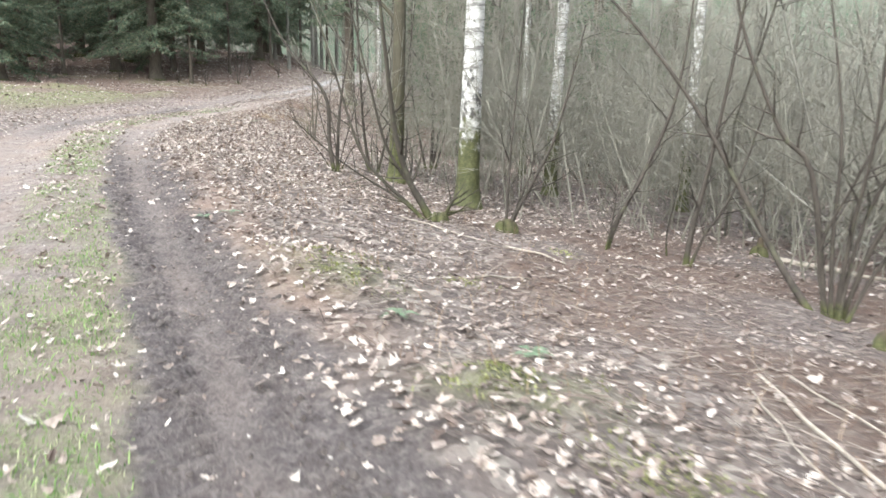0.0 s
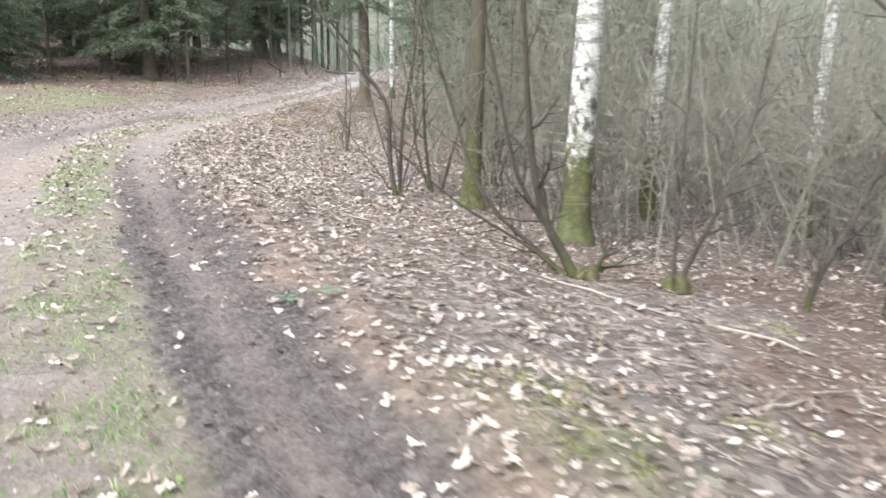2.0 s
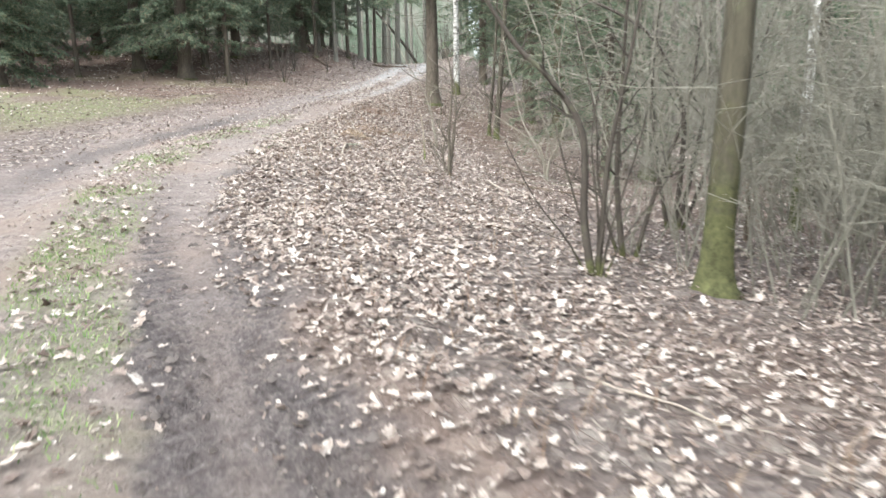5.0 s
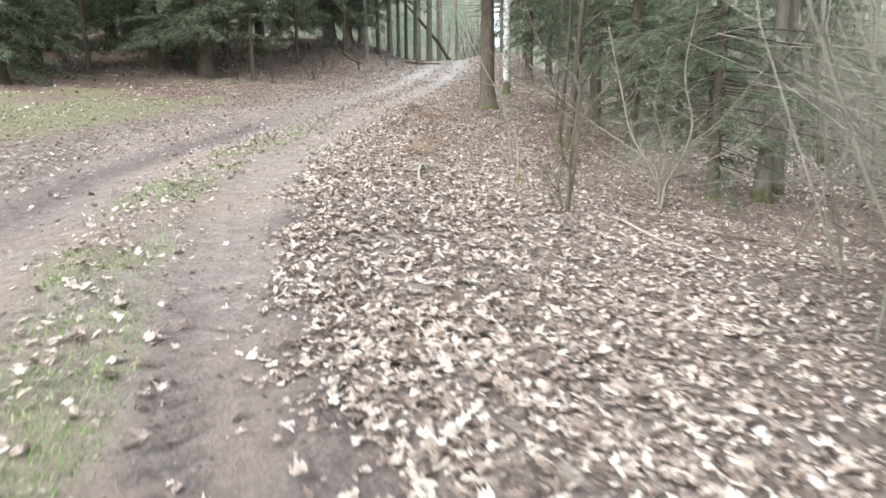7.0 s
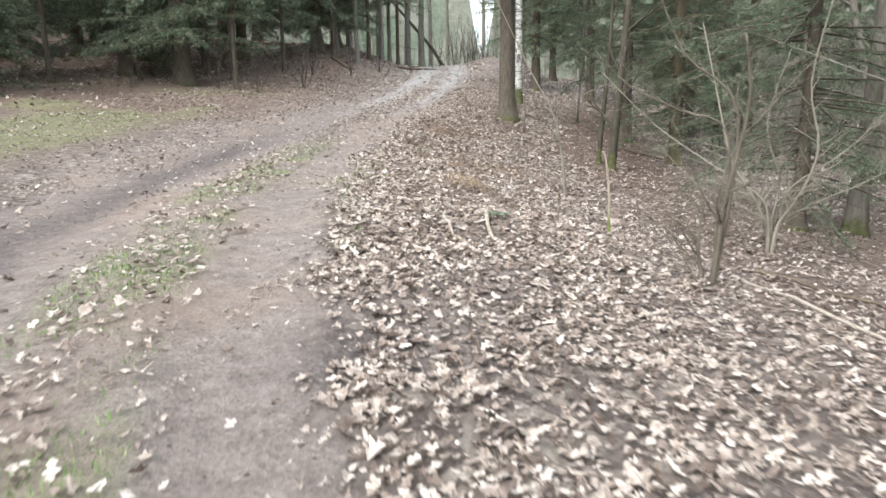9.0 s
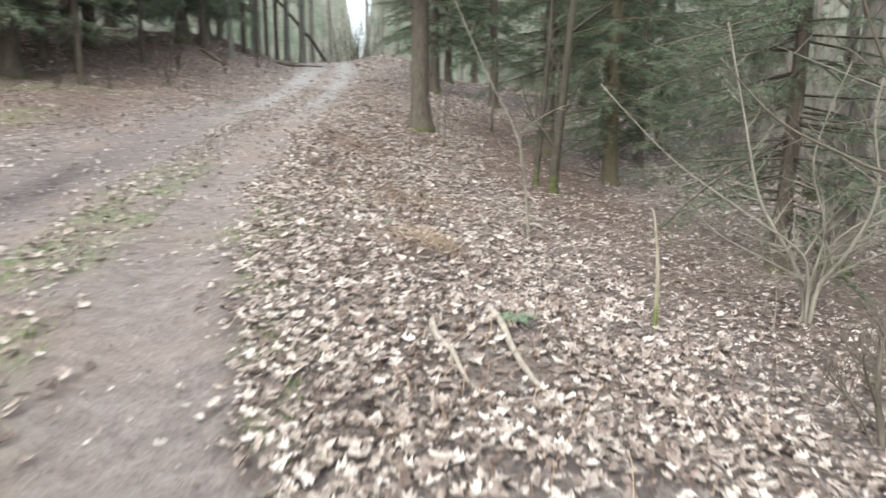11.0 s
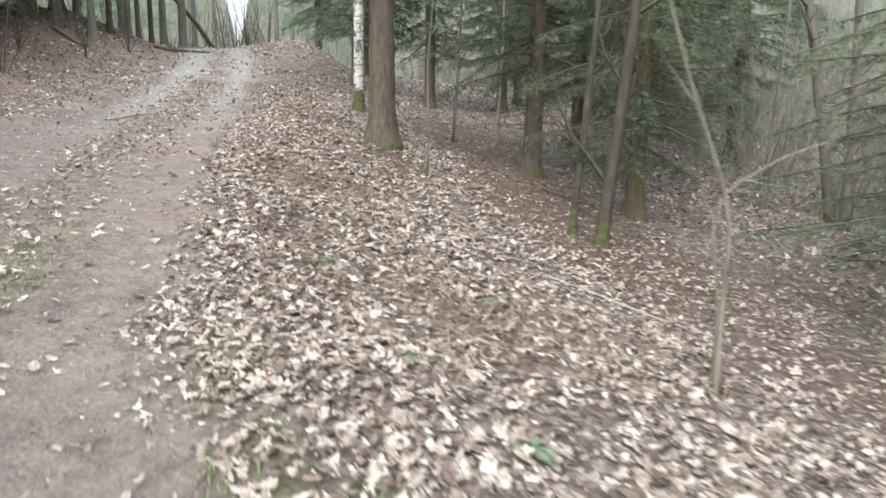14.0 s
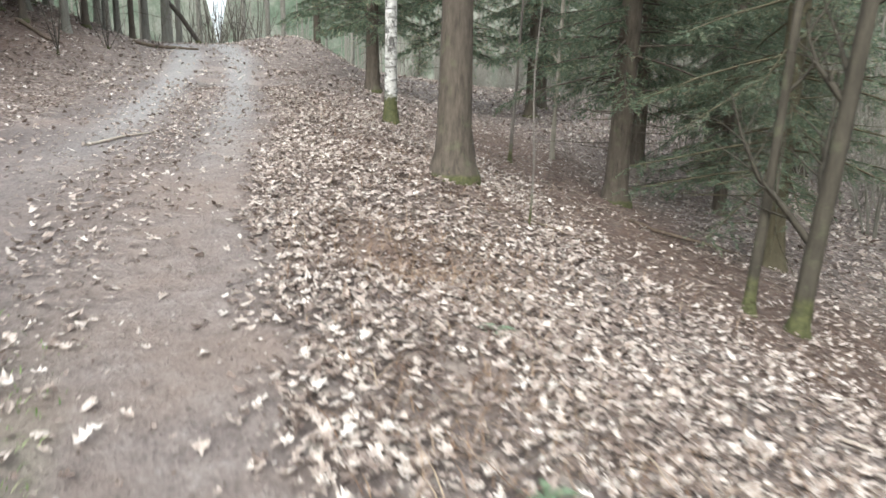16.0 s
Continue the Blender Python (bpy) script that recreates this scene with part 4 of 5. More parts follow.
while k < 105:
    y = rng.uniform(2, 62) if k < 95 else rng.uniform(-14, 80)
    d = 10.5 + abs(rng.gauss(0, 13))
    if k < 5:
        d, y = rng.uniform(8.5, 11), rng.uniform(11, 20)
    x = float(edge_x(y)[0]) + d
    if min(math.hypot(x - a, y - b) for a, b in placed) < 0.9 or (22 < y < 50 and d < 10) or (y < 9 and d < 9):
        continue
    placed.append((x, y))
    put((bush_b, bush_a, thin_b, bush_b, bush_a, thin_a)[k % 6], x, y, rng.uniform(0, 360), rng.uniform(0.75, 1.25))
    k += 1
for k in range(22):
    # woods behind the walker and beyond the stand
    a = rng.uniform(0, 1)
    y = rng.uniform(-30, 26)
    x = float(edge_x(y)[0]) - 11 - 22 * a if k % 2 else float(edge_x(y)[0]) + 10 + 30 * a
    put((left_c, thin_b, thin_a, bush_a)[k % 4] if x < edge_x(y)[0] else (thin_b, bush_b)[k % 2], x, y, 37 * k, rng.uniform(0.8, 1.1))


for k in range(22):
    # dark spruces among the far woods
    a = rng.uniform(0.02, 3.1)
    q = rng.uniform(48, 80)
    x, y = -4 + q * math.cos(a), 26 + q * math.sin(a) * 0.9
    if abs(x - float(edge_x(y)[0]) + 1.6) > 5 and abs(x + 4) > 5:
        put(left_c, x, y, 29 * k, rng.uniform(0.9, 1.3))


def far_woods():
    """Grey-brown trunks and brushwood that close the view all round."""
    r = random.Random(91)
    w = Wood()
    for k in range(1900):
        a = r.uniform(0, 2 * math.pi)
        q = r.uniform(46, 110)
        x, y = -4 + q * math.cos(a), 30 + q * math.sin(a)
        if abs(x - float(edge_x(y)[0]) + 1.6) < 3.5 or y > 55 and abs(x + 6.9 - 0.033 * (y - 18.5)) < 0.6 + 0.022 * (y - 18):
            continue
        if y > 60 and abs(x + 8) < 16 and r.random() < 0.6:
            continue
        z = float(lay(x, y)[0])
        h, t = r.uniform(9, 18), r.uniform(0.05, 0.2)
        lean = r.uniform(-0.05, 0.05)
        pts = [Vector((x, y, z - 0.3)), Vector((x + lean * h * 0.4, y, z + h * 0.4)), Vector((x + lean * h, y, z + h))]
        w.add(pts, [t, t * 0.7, t * 0.15], 5)
        for m in range(14):
            p, way = along(pts, r.uniform(0.02, 0.8))
            d = Vector((r.uniform(-1, 1), r.uniform(-1, 1), r.uniform(0.1, 0.9)))
            ln = r.uniform(1.0, 2.8)
            w.add(wander(p, d, ln, 1, r, 0.25, 0.1), [0.035, 0.01], 3)
    ob = new("far_woods", w.mesh("far_woods", BARK_FAR))
    tagged(ob, "distant bare grey-brown woodland closing the view", "woods", kind="stuff")


far_woods()


def undergrowth():
    """Whips and brushwood filling the thicket between the bushes."""
    r = random.Random(92)
    w = Wood()
    for k in range(4000):
        y = r.uniform(2, 60) if k % 3 else r.uniform(4, 26)
        d = r.uniform(13, 46) if k % 5 else r.uniform(9.5, 18)
        if 21 < y < 46 and d < 11.5 or y < 9 and d < 9:
            continue
        x = float(edge_x(y)[0]) + d
        z = float(lay(x, y)[0])
        h = r.uniform(1.2, 4.5) if k % 3 else r.uniform(3.5, 7.5)
        pts = wander((x, y, z - 0.05), (r.uniform(-1.2, 1.2), r.uniform(-1.2, 1.2), 1), h, 3, r, 0.45, 0.06)
        t = 0.004 + 0.003 * h
        w.add(pts, [t, t * 0.8, t * 0.55, t * 0.25], 3)
        for m in range(8):
            p, way = along(pts, r.uniform(0.12, 0.97))
            side = Vector((r.uniform(-1, 1), r.uniform(-1, 1), r.uniform(0.1, 1.0)))
            w.add(wander(p, side, r.uniform(0.4, 1.5), 1, r, 0.25, 0.1), [0.01, 0.004], 3)
    tagged(new("undergrowth", w.mesh("undergrowth", BARK_FAR)), "tangle of bare grey-brown brushwood down the slope", "undergrowth", kind="stuff")


undergrowth()


def whips():
    """Fine bare whips and twigs hanging over the slope among the birches and hazels."""
    r = random.Random(93)
    w = Wood()
    for k in range(900):
        y = r.uniform(8.5, 27)
        d = r.uniform(4.6, 14)
        if k % 5 == 0:
            y, d = r.uniform(30, 42), r.uniform(9, 16)
        near = k % 14 == 1
        if near:
            y, d = r.uniform(12.6, 15.5), r.uniform(4.2, 7.6)
        if not near and (y < 10.5 and d < 7.5 or 18 < y < 35 and d < 11.5):
            continue
        x = float(edge_x(y)[0]) + d
        if y > 16 and x < -1.0 and k % 5:
            continue
        z = float(lay(x, y)[0])
        h = r.uniform(2.0, 6.0)
        pts = wander((x, y, z - 0.05), (r.uniform(-0.5, 0.5), r.uniform(-0.5, 0.5), 1), h, 4, r, 0.16, 0.08)
        t = 0.0035 + 0.0018 * h
        w.add(pts, [t, t * 0.85, t * 0.65, t * 0.45, t * 0.2], 4)
        for m in range(13):
            p, way = along(pts, r.uniform(0.2, 0.97))
            side = Vector((r.uniform(-1, 1), r.uniform(-1, 1), r.uniform(-0.1, 0.8)))
            ln = r.uniform(0.4, 1.5)
            sub = wander(p, side, ln, 2, r, 0.22, 0.06)
            w.add(sub, [0.005, 0.0035, 0.0018], 3)
            for q in range(3):
                p2, way2 = along(sub, r.uniform(0.25, 0.95))
                w.add(wander(p2, way2 + Vector((r.uniform(-1, 1), r.uniform(-1, 1), r.uniform(-0.5, 0.8))), ln * 0.4, 1, r, 0.2), [0.003, 0.0015], 3)
    tagged(new("whips", w.mesh("whips", BARK_FINE)), "haze of fine bare twigs between the trunks", "undergrowth", kind="stuff")


whips()


def backdrop():
    """Woods in the distance: a ring beyond everything else."""
    m, nt, bsdf, co = material("distant_woods", 1.0)
    streak = noise_tex(nt, stretched(nt, co, 1, 1, 0.8), 1.1, 10, 0.85)
    col = ramp(nt, [(0.3, (0.11, 0.118, 0.092)), (0.5, (0.19, 0.195, 0.16)), (0.7, (0.29, 0.29, 0.245))], streak)
    patch = noise_tex(nt, co, 0.09, 3)
    col = mixc(nt, ramp(nt, [(0.45, (0, 0, 0)), (0.6, (0.8, 0.8, 0.8))], patch), col, mixc(nt, 1.0, col, (0.45, 0.62, 0.5), "MULTIPLY"))
    nt.links.new(col, bsdf.inputs["Base Color"])
    n = 420
    ang = np.linspace(0, 2 * math.pi, n, endpoint=False)
    rs = np.random.RandomState(5)
    base = np.stack([-4 + 135 * np.cos(ang), 30 + 135 * np.sin(ang), np.full(n, -8.0)], 1)
    top = base + np.stack([np.zeros(n), np.zeros(n), 40 + 7 * lattice(ang, ang * 0, 0.03, 41) + 5 * lattice(ang, ang * 0, 0.05, 42) - 27 * np.exp(-((ang - 1.556) / 0.024) ** 2)], 1)
    i = np.arange(n)
    j = (i + 1) % n
    ob = mesh_object("backdrop", np.concatenate([base, top]), np.stack([i, j, j + n, i + n], 1), m)
    tagged(ob, "hazy line of distant woodland", "backdrop", kind="structure")


backdrop()


# ---- sticks and logs on the ground ----
def fallen(name, label, x0, y0, x1, y1, r, mat, seed, category="stick", branches=3, lift=0.02, bow=0.05):
    rng = random.Random(seed)
    mx, my = (x0 + x1) / 2, (y0 + y1) / 2
    ob = thing(name, label, category, at=(mx, my, gz(mx, my)))
    o = Vector((mx, my, gz(mx, my)))
    pts = []
    for k in range(7):
        f = k / 6
        x = x0 + (x1 - x0) * f + bow * math.sin(f * 3.1) * (y1 - y0) + rng.uniform(-0.02, 0.02)
        y = y0 + (y1 - y0) * f - bow * math.sin(f * 3.1) * (x1 - x0) + rng.uniform(-0.02, 0.02)
        pts.append(Vector((x, y, gz(x, y) + r * 0.6 + lift * math.sin(f * 3.1))) - o)
    w = Wood()
    w.add(pts, [r * (1 - 0.55 * k / 6) for k in range(7)], 7, True, 0.08, rng)
    body = part("wood", w.mesh("wood", mat), ob)
    if branches:
        t = Wood()
        twiggy(t, pts, r, rng, branches, 0.28 + 3 * r, 1, 0.2, 0.7, 0.03, 4)
        tagged(part("spray", t.mesh("spray", mat), body), kind="stuff")


fallen("fallen_branch", "long bleached bare branch on the leaves", 2.1, 4.75, 2.15, 2.6, 0.018, DEAD_WOOD, 1, branches=5)
fallen("fallen_branch", "thin pale branch lying down the slope", 2.35, 4.9, 2.75, 2.8, 0.009, DEAD_WOOD, 2, branches=4)
fallen("fallen_branch", "thin pale branch lying down the slope", 1.9, 4.4, 1.75, 2.7, 0.008, DEAD_WOOD, 3, branches=4)
fallen("fallen_log", "pale fallen log by a mossy stump", 4.6, 10.0, 6.3, 9.6, 0.05, DEAD_WOOD, 4, "log", 2)
fallen("fallen_branch", "bent pale stick on dark soil", 0.6, 7.95, 1.25, 7.55, 0.018, DEAD_WOOD, 5)
fallen("fallen_branch", "short bleached stick in leaves", 0.2, 6.3, 0.75, 6.7, 0.014, DEAD_WOOD, 6, branches=1)
fallen("fallen_branch", "stick on leafy soil", -0.6, 8.6, 0.5, 8.0, 0.012, DEAD_WOOD, 7)
fallen("fallen_branch", "thin stick across the slope", 0.1, 10.2, -0.9, 10.6, 0.01, DEAD_WOOD, 8)
fallen("fallen_branch", "pale peeled stick lying in leaves", -5.83, 19.15, -5.68, 18.35, 0.022, DEAD_WOOD, 9, branches=0)
fallen("fallen_branch", "thick yellowish stick lying in leaves", -5.42, 19.5, -5.33, 18.3, 0.027, DEAD_WOOD, 10, branches=0)
fallen("fallen_branch", "long grey pole fallen on the slope", -3.1, 18.9, -2.2, 16.6, 0.022, DEAD_WOOD, 11, branches=3)
fallen("fallen_branch", "long grey pole fallen on the slope", -2.6, 19.6, -0.9, 17.9, 0.025, ROTTEN, 12, branches=3)
fallen("fallen_branch", "dark branch fallen below a bush", -2.75, 22.7, -1.3, 22.3, 0.025, ROTTEN, 13, branches=4)
fallen("fallen_branch", "dark branch on needle litter", -1.75, 31.3, 0.1, 30.6, 0.035, ROTTEN, 14, branches=4)
fallen("fallen_branch", "thin branch on needle litter", -4.6, 30.2, -3.5, 29.4, 0.018, ROTTEN, 15)
fallen("fallen_branch", "pale stick on the track", -8.8, 32.6, -8.1, 33.6, 0.022, DEAD_WOOD, 16)
fallen("fallen_log", "dark log with a broken limb on the bank", -9.4, 51.0, -7.2, 50.6, 0.07, ROTTEN, 17, "log", 3)
fallen("fallen_log", "dark short log on the bank", -14.5, 50.0, -13.2, 49.4, 0.12, ROTTEN, 18, "log", 2)
fallen("fallen_log", "grey log half buried in leaves", -12.0, 46.0, -10.9, 45.2, 0.07, ROTTEN, 19, "log", 2)
fallen("fallen_branch", "short stick in dead leaves", -5.0, 22.4, -4.5, 21.7, 0.018, DEAD_WOOD, 20)
fallen("fallen_branch", "short stick in dead leaves", -5.9, 22.2, -5.7, 21.6, 0.012, DEAD_WOOD, 21)
fallen("fallen_branch", "long thin branch down the slope", -4.2, 25.8, -2.6, 24.6, 0.014, DEAD_WOOD, 23)
fallen("fallen_branch", "dark stick in the leaves", -3.6, 14.6, -2.5, 14.0, 0.016, ROTTEN, 24)
fallen("fallen_branch", "pale stick in the leaves", -2.6, 10.2, -1.7, 9.9, 0.01, DEAD_WOOD, 25)

leaning = thing("leaning_trunk", "dead trunk leaning against the trees by the crest", "tree", at=(-6.9, 57.0, gz(-6.9, 57.0)))
w = Wood()
w.add([Vector((0, 0, -0.2)), Vector((-0.9, 0.2, 1.2)), Vector((-2.6, 0.5, 3.2)), Vector((-4.2, 0.8, 5.0))], [0.11, 0.1, 0.08, 0.04], 8, True)
part("trunk", w.mesh("trunk", BARK_DARK), leaning)


# ---- leaf litter, twigs, grass and moss ----
def scatter(seed, density, d0, d1, y0, y1, most):
    """Random places along the track, thinned by density(d, x, y) in pieces per square metre."""
    rs = np.random.RandomState(seed)
    n = int(most * (d1 - d0) * (y1 - y0))
    d, y = rs.uniform(d0, d1, n), rs.uniform(y0, y1, n)
    x = edge_x(y) + d
    keep = rs.rand(n) * most < density(d, x, y)
    return rs, d[keep], x[keep], y[keep]


LEAF_SHAPE = np.array([(0, 0), (0.16, 0.26), (0.3, 0.14), (0.52, 0.42), (0.66, 0.16), (0.82, 0.24), (1, 0), (0.84, -0.24), (0.66, -0.15), (0.5, -0.42), (0.3, -0.14), (0.16, -0.26)])

SCRAP_SHAPE = np.array([(0, 0), (0.3, 0.34), (0.75, 0.2), (1, 0), (0.7, -0.3), (0.25, -0.22)])


def leaf_litter(name, label, mat, seed, density, d0, d1, y0, y1, most, small, large, tilt=0.45, rise=0.012, outline=LEAF_SHAPE):
    rs, d, x, y = scatter(seed, density, d0, d1, y0, y1, most)
    n = len(x)
    m = len(outline)
    size = small + (large - small) * rs.rand(n) ** 1.9
    u = (outline[None, :, 0] - 0.5 + rs.normal(0, 0.03, (n, m))) * size[:, None]
    v = outline[None, :, 1] * size[:, None] * rs.uniform(0.7, 1.35, (n, 1)) * rs.uniform(0.65, 1.35, (n, m))
    curl = rs.uniform(-0.3, 1.2, (n, 1))
    hgt = curl * np.abs(v) * 0.8 + rs.uniform(-0.3, 0.9, (n, 1)) * u * u / size[:, None] * 1.4 + rs.normal(0, 0.03, (n, m)) * size[:, None]
    a = rs.uniform(0, 2 * math.pi, (n, 1))
    px, py = u * np.cos(a) - v * np.sin(a), u * np.sin(a) + v * np.cos(a)
    tx, ty = rs.normal(0, tilt, (n, 1)), rs.normal(0, tilt, (n, 1))
    z = ground_z(x, y)[:, None] + hgt + px * tx + py * ty + rise + 0.02 * rs.rand(n, 1)
    verts = np.stack([x[:, None] + px, y[:, None] + py, z], 2).reshape(-1, 3)
    o = (np.arange(n) * m)[:, None]
    h = m // 2
    faces = np.stack([o + np.arange(h, -1, -1), o + np.concatenate([[0], np.arange(m - 1, h - 1, -1)])], 1).reshape(-1, h + 1)
    tagged(mesh_object(name, verts, faces, mat), label, "leaves", kind="stuff")


def verge_density(d, x, y):
    fresh = (130 + 620 * step(6, 15, y) + 300 * step(21, 25, y)) * (1 - 0.78 * step(1.5, 3, d) * step(11, 8, y)) * (1 + 0.4 * np.exp(-((d - 0.25) / 0.3) ** 2) + 1.1 * step(11, 14, y) * np.exp(-((d - 0.14) / 0.14) ** 2))
    v = fresh * step(-0.5, 0.3, d + 0.5 * (lattice(x, y, 0.5, 27) - 0.5)) ** 1.6 * (1 - 0.8 * step(2.0, 4.6, d)) * (1 - 0.5 * step(5, 9, d))
    for cx, cy, rr in ((-5.7, 21.5, 0.55), (-5.9, 24.2, 0.6), (-6.2, 28.1, 0.6), (-6.62, 25.9, 0.3), (-4.9, 22.8, 0.4), (-5.0, 30.3, 1.2), (-5.2, 33.5, 1.2), (-4.3, 14.9, 0.3), (-5.1, 17.6, 0.4)):
        v = v * (1 - 0.7 * spot(x, y, cx, cy, rr))
    v = v * (0.2 + 1.9 * (0.6 * lattice(x, y, 0.9, 21) + 0.4 * lattice(x, y, 0.3, 28)) ** 1.7) * (1 - 0.75 * step(3.0, 4.0, d) * step(26, 29, y) * step(38, 34, y) * step(7, 5.5, d))
    lane = np.where(y < 20, 10.0, 30.0) + 50 * step(27, 38, y) + (60 + 120 * step(6, 13, y)) * (np.exp(-((d + 1.35) / 0.45) ** 2))
    lane = lane * step(-3.4, -3.0, d) * (d < 0.1)
    left = (120 * np.exp(-((d + 3.7) / 0.5) ** 2) + 26 * step(-3.4, -4.2, d)) * (d < -2.9) * (0.4 + 1.0 * lattice(x, y, 0.9, 22)) + 110 * step(-3.2, -4, d) * step(27, 33, y) * (0.15 + 1.3 * lattice(x, y, 0.7, 45) ** 2)
    return v + lane + left


leaf_litter("leaf_litter", "pale dry fallen leaves strewn over verge and track", LEAVES, 1, verge_density, -9, 9, 1.2, 40, 1000, 0.02, 0.086, 0.3)
leaf_litter("old_leaf_litter", "older brown leaves matted on the forest floor", LEAVES_DARK, 2, lambda d, x, y: ((150 + 120 * step(9, 13, y)) * step(0.1, 0.6, d) * step(12, 6, d) * (1 - 0.5 * step(3.4, 5, d) * step(15, 18, y)) + (45 + 60 * step(26, 31, y)) * step(-3.2, -4, d)) * (0.3 + lattice(x, y, 0.5, 23)) * (1 - 0.5 * step(3.2, 4.4, d) * step(26, 29, y) * step(7, 5.5, d)), -9, 12, 1.2, 44, 340, 0.025, 0.075, 0.3, 0.004, SCRAP_SHAPE)
leaf_litter("far_leaf_litter", "brown and pale leaves on the distant forest floor", LEAVES, 3, lambda d, x, y: 9 * (0.3 + lattice(x, y, 1.5, 24)) * (step(7, 9, d) * (1 + 5 * step(22, 26, y) * step(16, 11, d)) + step(-7, -9, d)) + 24 * (y > 39) * (0.4 + lattice(x, y, 0.9, 25)) * (1 - 0.6 * step(-2.9, -2.5, d) * (d < -0.2)), -18, 20, 3, 58, 60, 0.07, 0.14, outline=SCRAP_SHAPE)


leaf_litter("leaf_crumbs", "crumbs of broken leaves and bark on the track", LEAVES_DARK, 4, lambda d, x, y: 190 * step(0.3, 0.0, d) * step(-3.5, -3.1, d) * (0.25 + 1.1 * lattice(x, y, 0.4, 26) ** 2), -3.5, 0.3, 1.2, 34, 240, 0.008, 0.03, 0.4, 0.002, SCRAP_SHAPE)


def twig_litter():
    rs, d, x, y = scatter(9, lambda d, x, y: ((34 + 60 * step(14, 9, y)) * step(0.2, 0.8, d) * step(9, 3, d) + 10 * step(3, 6, d) + 8 * step(-3.3, -4, d)) * step(42, 25, y), -8, 14, 1.5, 42, 96)
    n = len(x)
    a, ln, r = rs.uniform(0, 6.28, n), 0.06 + 0.3 * rs.rand(n) ** 2.2, 0.0016 + 0.0035 * rs.rand(n) ** 2
    e = np.stack([np.cos(a), np.sin(a), rs.normal(0, 0.18, n)], 1) * ln[:, None] / 2
    c = np.stack([x, y, ground_z(x, y) + 0.025], 1)
    s = np.stack([-np.sin(a), np.cos(a), np.zeros(n)], 1) * r[:, None]
    up = np.array([0, 0, 1.0])[None] * r[:, None] * 1.6
    v = np.stack([c - e - s, c - e + s, c - e + up, c + e - s * 0.5, c + e + s * 0.5, c + e + up * 0.5], 1).reshape(-1, 3)
    o = (np.arange(n) * 6)[:, None]
    f = np.stack([o + np.array(q) for q in ((0, 1, 4, 3), (1, 2, 5, 4), (2, 0, 3, 5))], 1).reshape(-1, 4)
    tagged(mesh_object("twig_litter", v, f, TWIGS), "small fallen twigs among the leaves", "twigs", kind="stuff")


twig_litter()


def blades(name, label, category, mat, seed, density, d0, d1, y0, y1, most, low, high, width=0.004, flop=0.6):
    rs, d, x, y = scatter(seed, density, d0, d1, y0, y1, most)
    n = len(x)
    a, h = rs.uniform(0, 6.28, n), low + (high - low) * rs.rand(n) ** 1.5
    way = np.stack([np.cos(a), np.sin(a), np.zeros(n)], 1) * (h * flop * rs.uniform(0.2, 1.2, n))[:, None]
    s = np.stack([-np.sin(a), np.cos(a), np.zeros(n)], 1) * width
    c = np.stack([x, y, ground_z(x, y) - 0.005], 1)
    up = np.array([0, 0, 1.0])[None] * h[:, None]
    v = np.stack([c - s, c + s, c + way * 0.35 + up * 0.65 + s * 0.8, c + way * 0.35 + up * 0.65 - s * 0.8, c + way + up * 0.9], 1).reshape(-1, 3)
    o = (np.arange(n) * 5)[:, None]
    f = np.concatenate([np.stack([o + np.array((0, 1, 2)), o + np.array((0, 2, 3)), o + np.array((3, 2, 4))], 1).reshape(-1, 3)])
    tagged(mesh_object(name, v, f, mat), label, category, kind="stuff")


def strip_density(d, x, y):
    strip = step(-1.85, -1.6, d + 1.2 * step(7, 3, y)) * step(-0.85, -1.1, d) * step(28, 23, y) * step(0.3, 0.62, 0.6 * lattice(x, y, 1.1, 13) + 0.4 * lattice(x, y, 0.35, 19) + 0.2 * step(12, 4, y) + 0.16 * step(12, 16, y) - 0.06)
    strip = strip * (0.25 + 0.3 * step(9, 6, y) + 0.6 * step(0.35, 0.62, 0.65 * lattice(x, y, 0.7, 35) + 0.35 * lattice(x, y, 0.2, 37)))
    return 1500 * strip + 900 * spot(x, y, -6.97, 21.7, 0.45) + 1000 * np.exp(-((d - 0.18) / 0.14) ** 2) * step(17.5, 18.5, y) * step(24.5, 23, y) * step(0.3, 0.6, lattice(x, y, 0.4, 32)) + 260 * step(-5, -7, d) * step(22, 26, y) * step(36, 32, y) * step(0.4, 0.6, lattice(x, y, 2.4, 15))


blades("grass", "short green grass between the wheel ruts", "grass", GRASS, 11, strip_density, -11, 1, -0.5, 36, 2200, 0.012, 0.05, 0.0035, 1.5)
blades("moss", "yellow-green moss tufts on the verge", "moss", MOSS, 12, lambda d, x, y: step(0.3, 0.65, lattice(x, y, 0.13, 33)) * sum(4500 * spot(x, y, cx, cy, rr * 0.75) for cx, cy, rr, hh in MOUNDS[:4]) + 3500 * spot(x, y, 0.13, 6.07, 0.15) + 3500 * spot(x, y, 0.92, 2.9, 0.25) + 2500 * spot(x, y, 1.3, 8.15, 0.15), 0.2, 5, 2, 9, 5000, 0.012, 0.04, 0.005, 0.8)
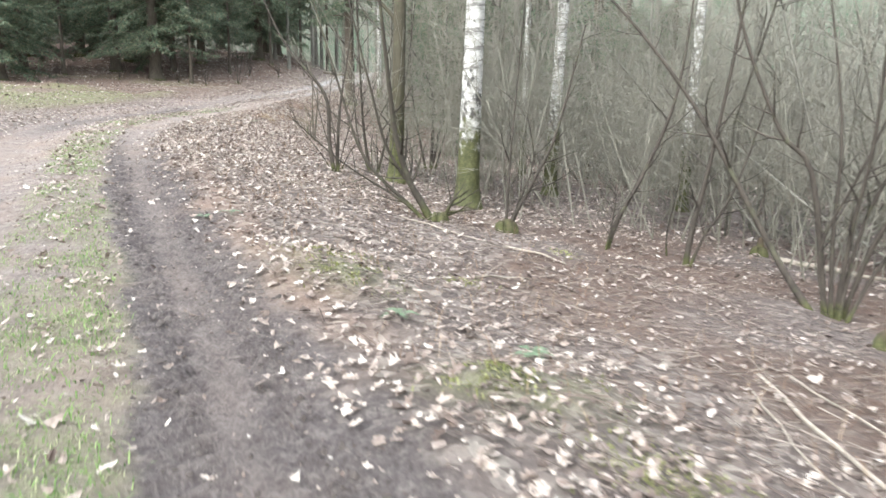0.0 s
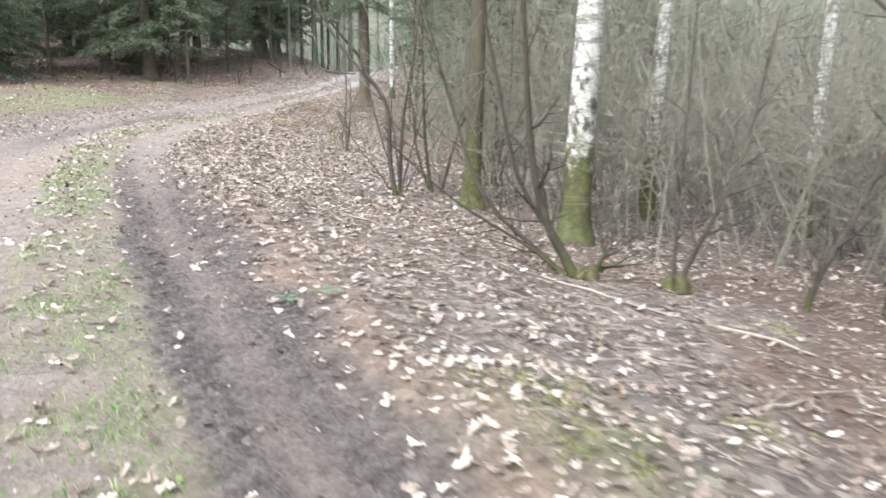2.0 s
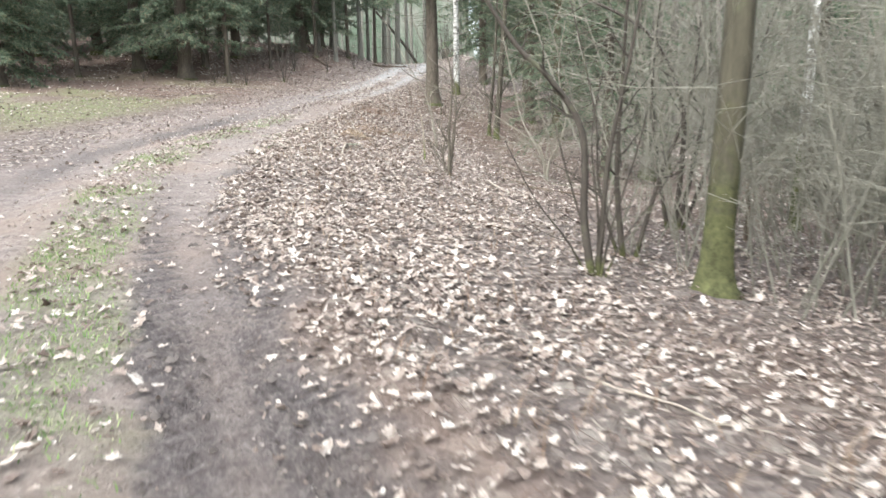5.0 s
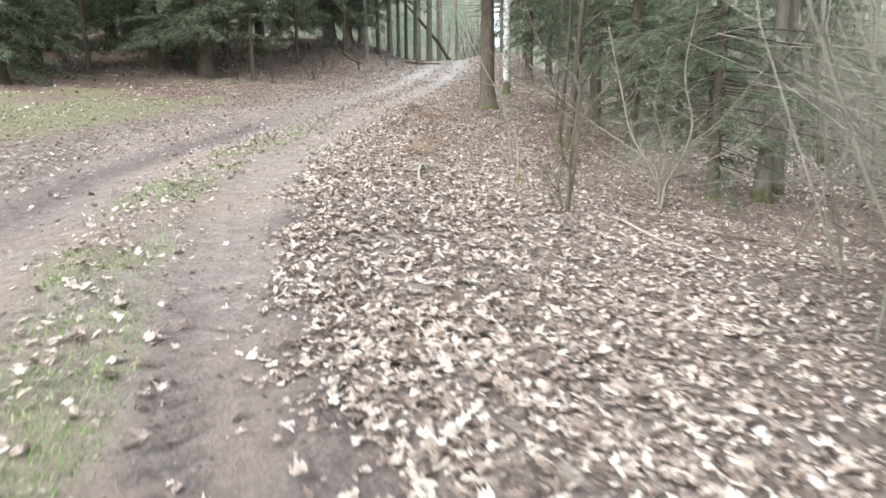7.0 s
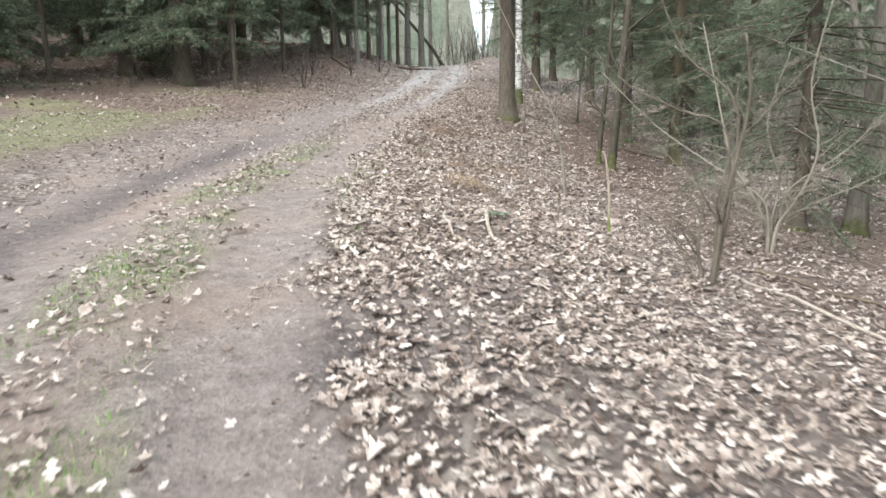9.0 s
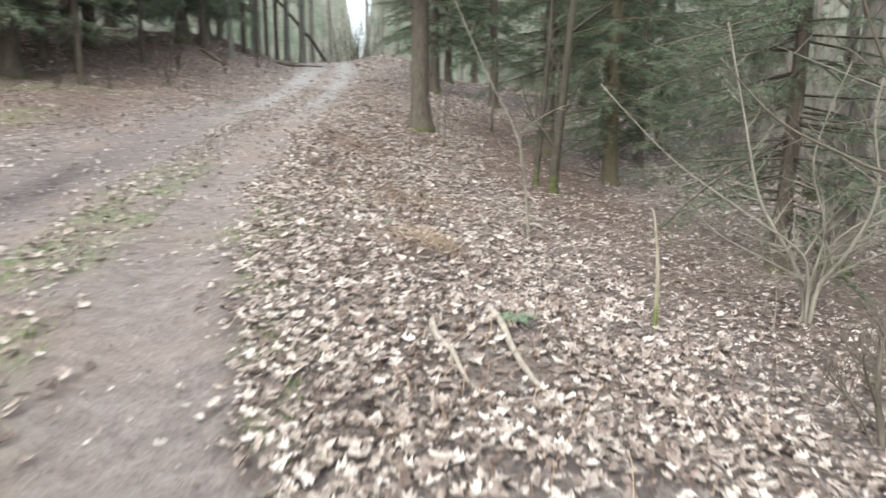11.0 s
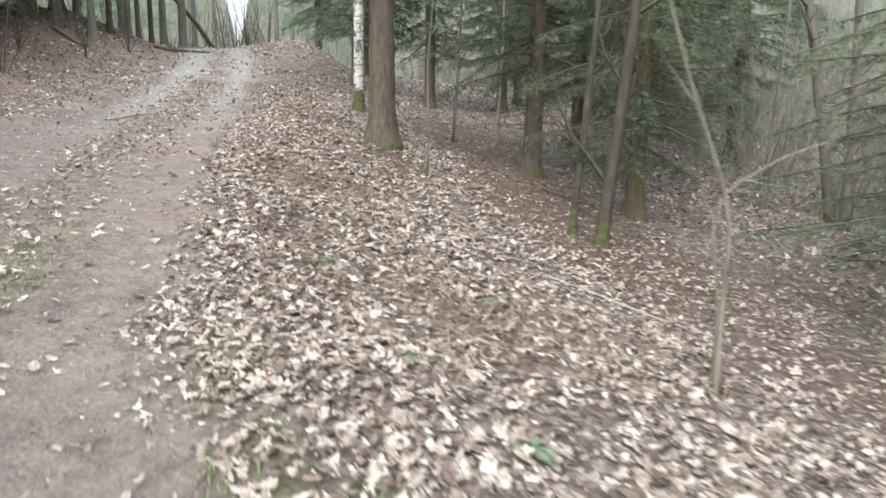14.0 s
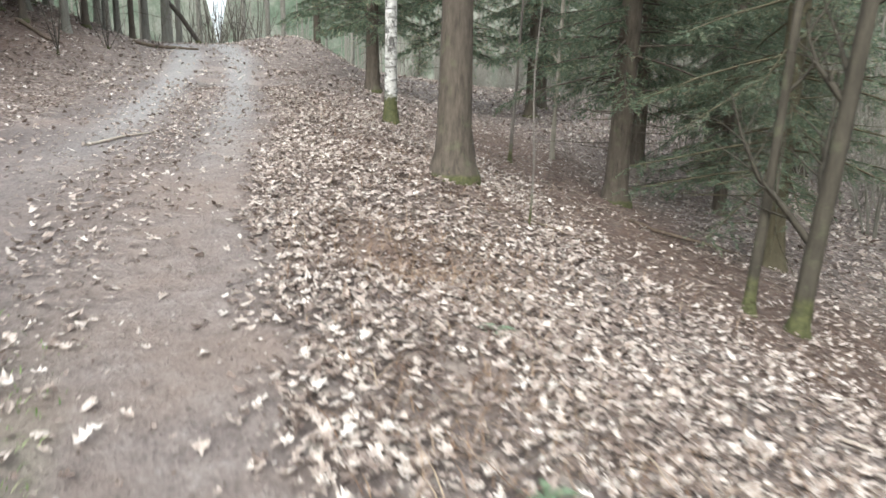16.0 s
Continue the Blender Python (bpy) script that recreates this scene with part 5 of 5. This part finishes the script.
blades("dry_grass", "heaps of dry brown grass on the verge", "dry grass", STRAW, 13, lambda d, x, y: 500 * spot(x, y, -5.7, 21.3, 0.35) + 260 * spot(x, y, -6.4, 26.0, 0.6) + 600 * spot(x, y, -5.9, 28.0, 0.8) + 420 * spot(x, y, -5.5, 24.3, 1.0) + 160 * spot(x, y, -5.6, 18.6, 0.7) + 100 * spot(x, y, -2.2, 8.5, 0.6), 0, 4, 6, 31, 1400, 0.035, 0.14, 0.003, 3.4)
blades("verge_grass", "sparse pale dead stalks along the verge", "dry grass", STRAW, 14, lambda d, x, y: 26 * step(0.2, 0.6, d) * step(5, 2, d), 0, 5, 3, 40, 26, 0.06, 0.22, 0.0025, 1.3)


def stalk_heap(x, y):
    """A fan of broken dry stalks lying over one another."""
    r = random.Random(97)
    o = Vector((x, y, gz(x, y)))
    ob = thing("stalk_heap", "heap of broken straw-brown dry stalks on leaves", "dry stalks", at=(x, y, gz(x, y)))
    for k in range(34):
        w = Wood()
        a = r.gauss(-0.9, 0.5) if k % 4 else r.uniform(0, 6.28)
        ln = r.uniform(0.14, 0.46)
        px, py = r.gauss(0, 0.13), r.gauss(0, 0.13)
        p = Vector((px, py, gz(x + px, y + py) - o.z + r.uniform(0.03, 0.17)))
        qx, qy = px + math.cos(a) * ln, py + math.sin(a) * ln
        q = Vector((qx, qy, gz(x + qx, y + qy) - o.z + r.uniform(0.01, 0.06)))
        t = r.uniform(0.0028, 0.006)
        w.add([p, (p + q) / 2 + Vector((r.gauss(0, 0.02), r.gauss(0, 0.02), 0.02)), q], [t, t, t * 0.6], 4)
        part("stalk", w.mesh("stalk", STALKS), ob)


stalk_heap(-5.62, 21.25)


def mud_clods():
    rs, d, x, y = scatter(15, lambda d, x, y: (420 * np.exp(-((d + 0.78) / 0.14) ** 2) + 420 * np.exp(-((d + 0.06) / 0.16) ** 2) + 60 * np.exp(-((d + 0.42) / 0.3) ** 2)) * step(16, 9, y) * step(0.35, 0.7, lattice(x, y, 0.17, 31)) + 60 * spot(x, y, -6.13, 15.8, 0.35), -1.4, 0.9, 1.5, 17, 900)
    n = len(x)
    q = np.array([(1, 0, 0), (0.3, 0.8, 0), (-0.8, 0.5, 0), (-0.7, -0.6, 0), (0.4, -0.8, 0), (0, 0, 0.75)])
    s = 0.008 + 0.028 * rs.rand(n) ** 2.2
    v = q[None] * s[:, None, None] * rs.uniform(0.6, 1.4, (n, 6, 3)) + np.stack([x, y, ground_z(x, y) - 0.003], 1)[:, None]
    o = (np.arange(n) * 6)[:, None]
    f = np.stack([o + np.array(t) for t in ((0, 1, 5), (1, 2, 5), (2, 3, 5), (3, 4, 5), (4, 0, 5))], 1).reshape(-1, 3)
    tagged(mesh_object("mud_clods", v.reshape(-1, 3), f, CLODS, True), "dark clods of churned mud along the rut", "mud", kind="stuff")


mud_clods()


def fern(x, y, seed, fronds=4, size=0.12):
    rng = random.Random(seed)
    ob = thing("fern", "small green fern among dead leaves", "fern", "ferns on the verge", at=(x, y, gz(x, y)))
    for k in range(fronds):
        a = k * 6.28 / fronds + rng.uniform(-0.4, 0.4)
        out = Vector((math.cos(a), math.sin(a), 0))
        acr = Vector((-out.y, out.x, 0))
        ln = size * rng.uniform(0.7, 1.1)
        line = [out * (ln * f) + Vector((0, 0, 0.02 + ln * (0.75 * f - 0.75 * f * f))) for f in np.linspace(0, 1, 9)]
        verts, faces = [], []
        for i in range(1, 9):
            w = ln * 0.32 * math.sin(0.35 + 2.7 * i / 9)
            for s in (-1, 1):
                b = len(verts)
                p = line[i]
                verts += [p - out * 0.012, p + out * 0.012, p + acr * (s * w) + out * 0.03 - Vector((0, 0, 0.15 * w))]
                faces.append((b, b + 1, b + 2))
        me = bpy.data.meshes.new("frond")
        me.from_pydata([tuple(v) for v in verts], [], faces)
        me.materials.append(FERN)
        part("frond", me, ob)


for k, (x, y) in enumerate(((-6.15, 23.4), (-5.91, 22.47), (-5.3, 19.2), (-2.2, 7.24), (-2.44, 7.12), (-6.4, 25.2), (-5.2, 24.6), (-0.31, 4.66), (0.5, 4.3), (-4.6, 14.4), (-6.0, 26.6))):
    fern(x, y, 200 + k, 4 + k % 3)
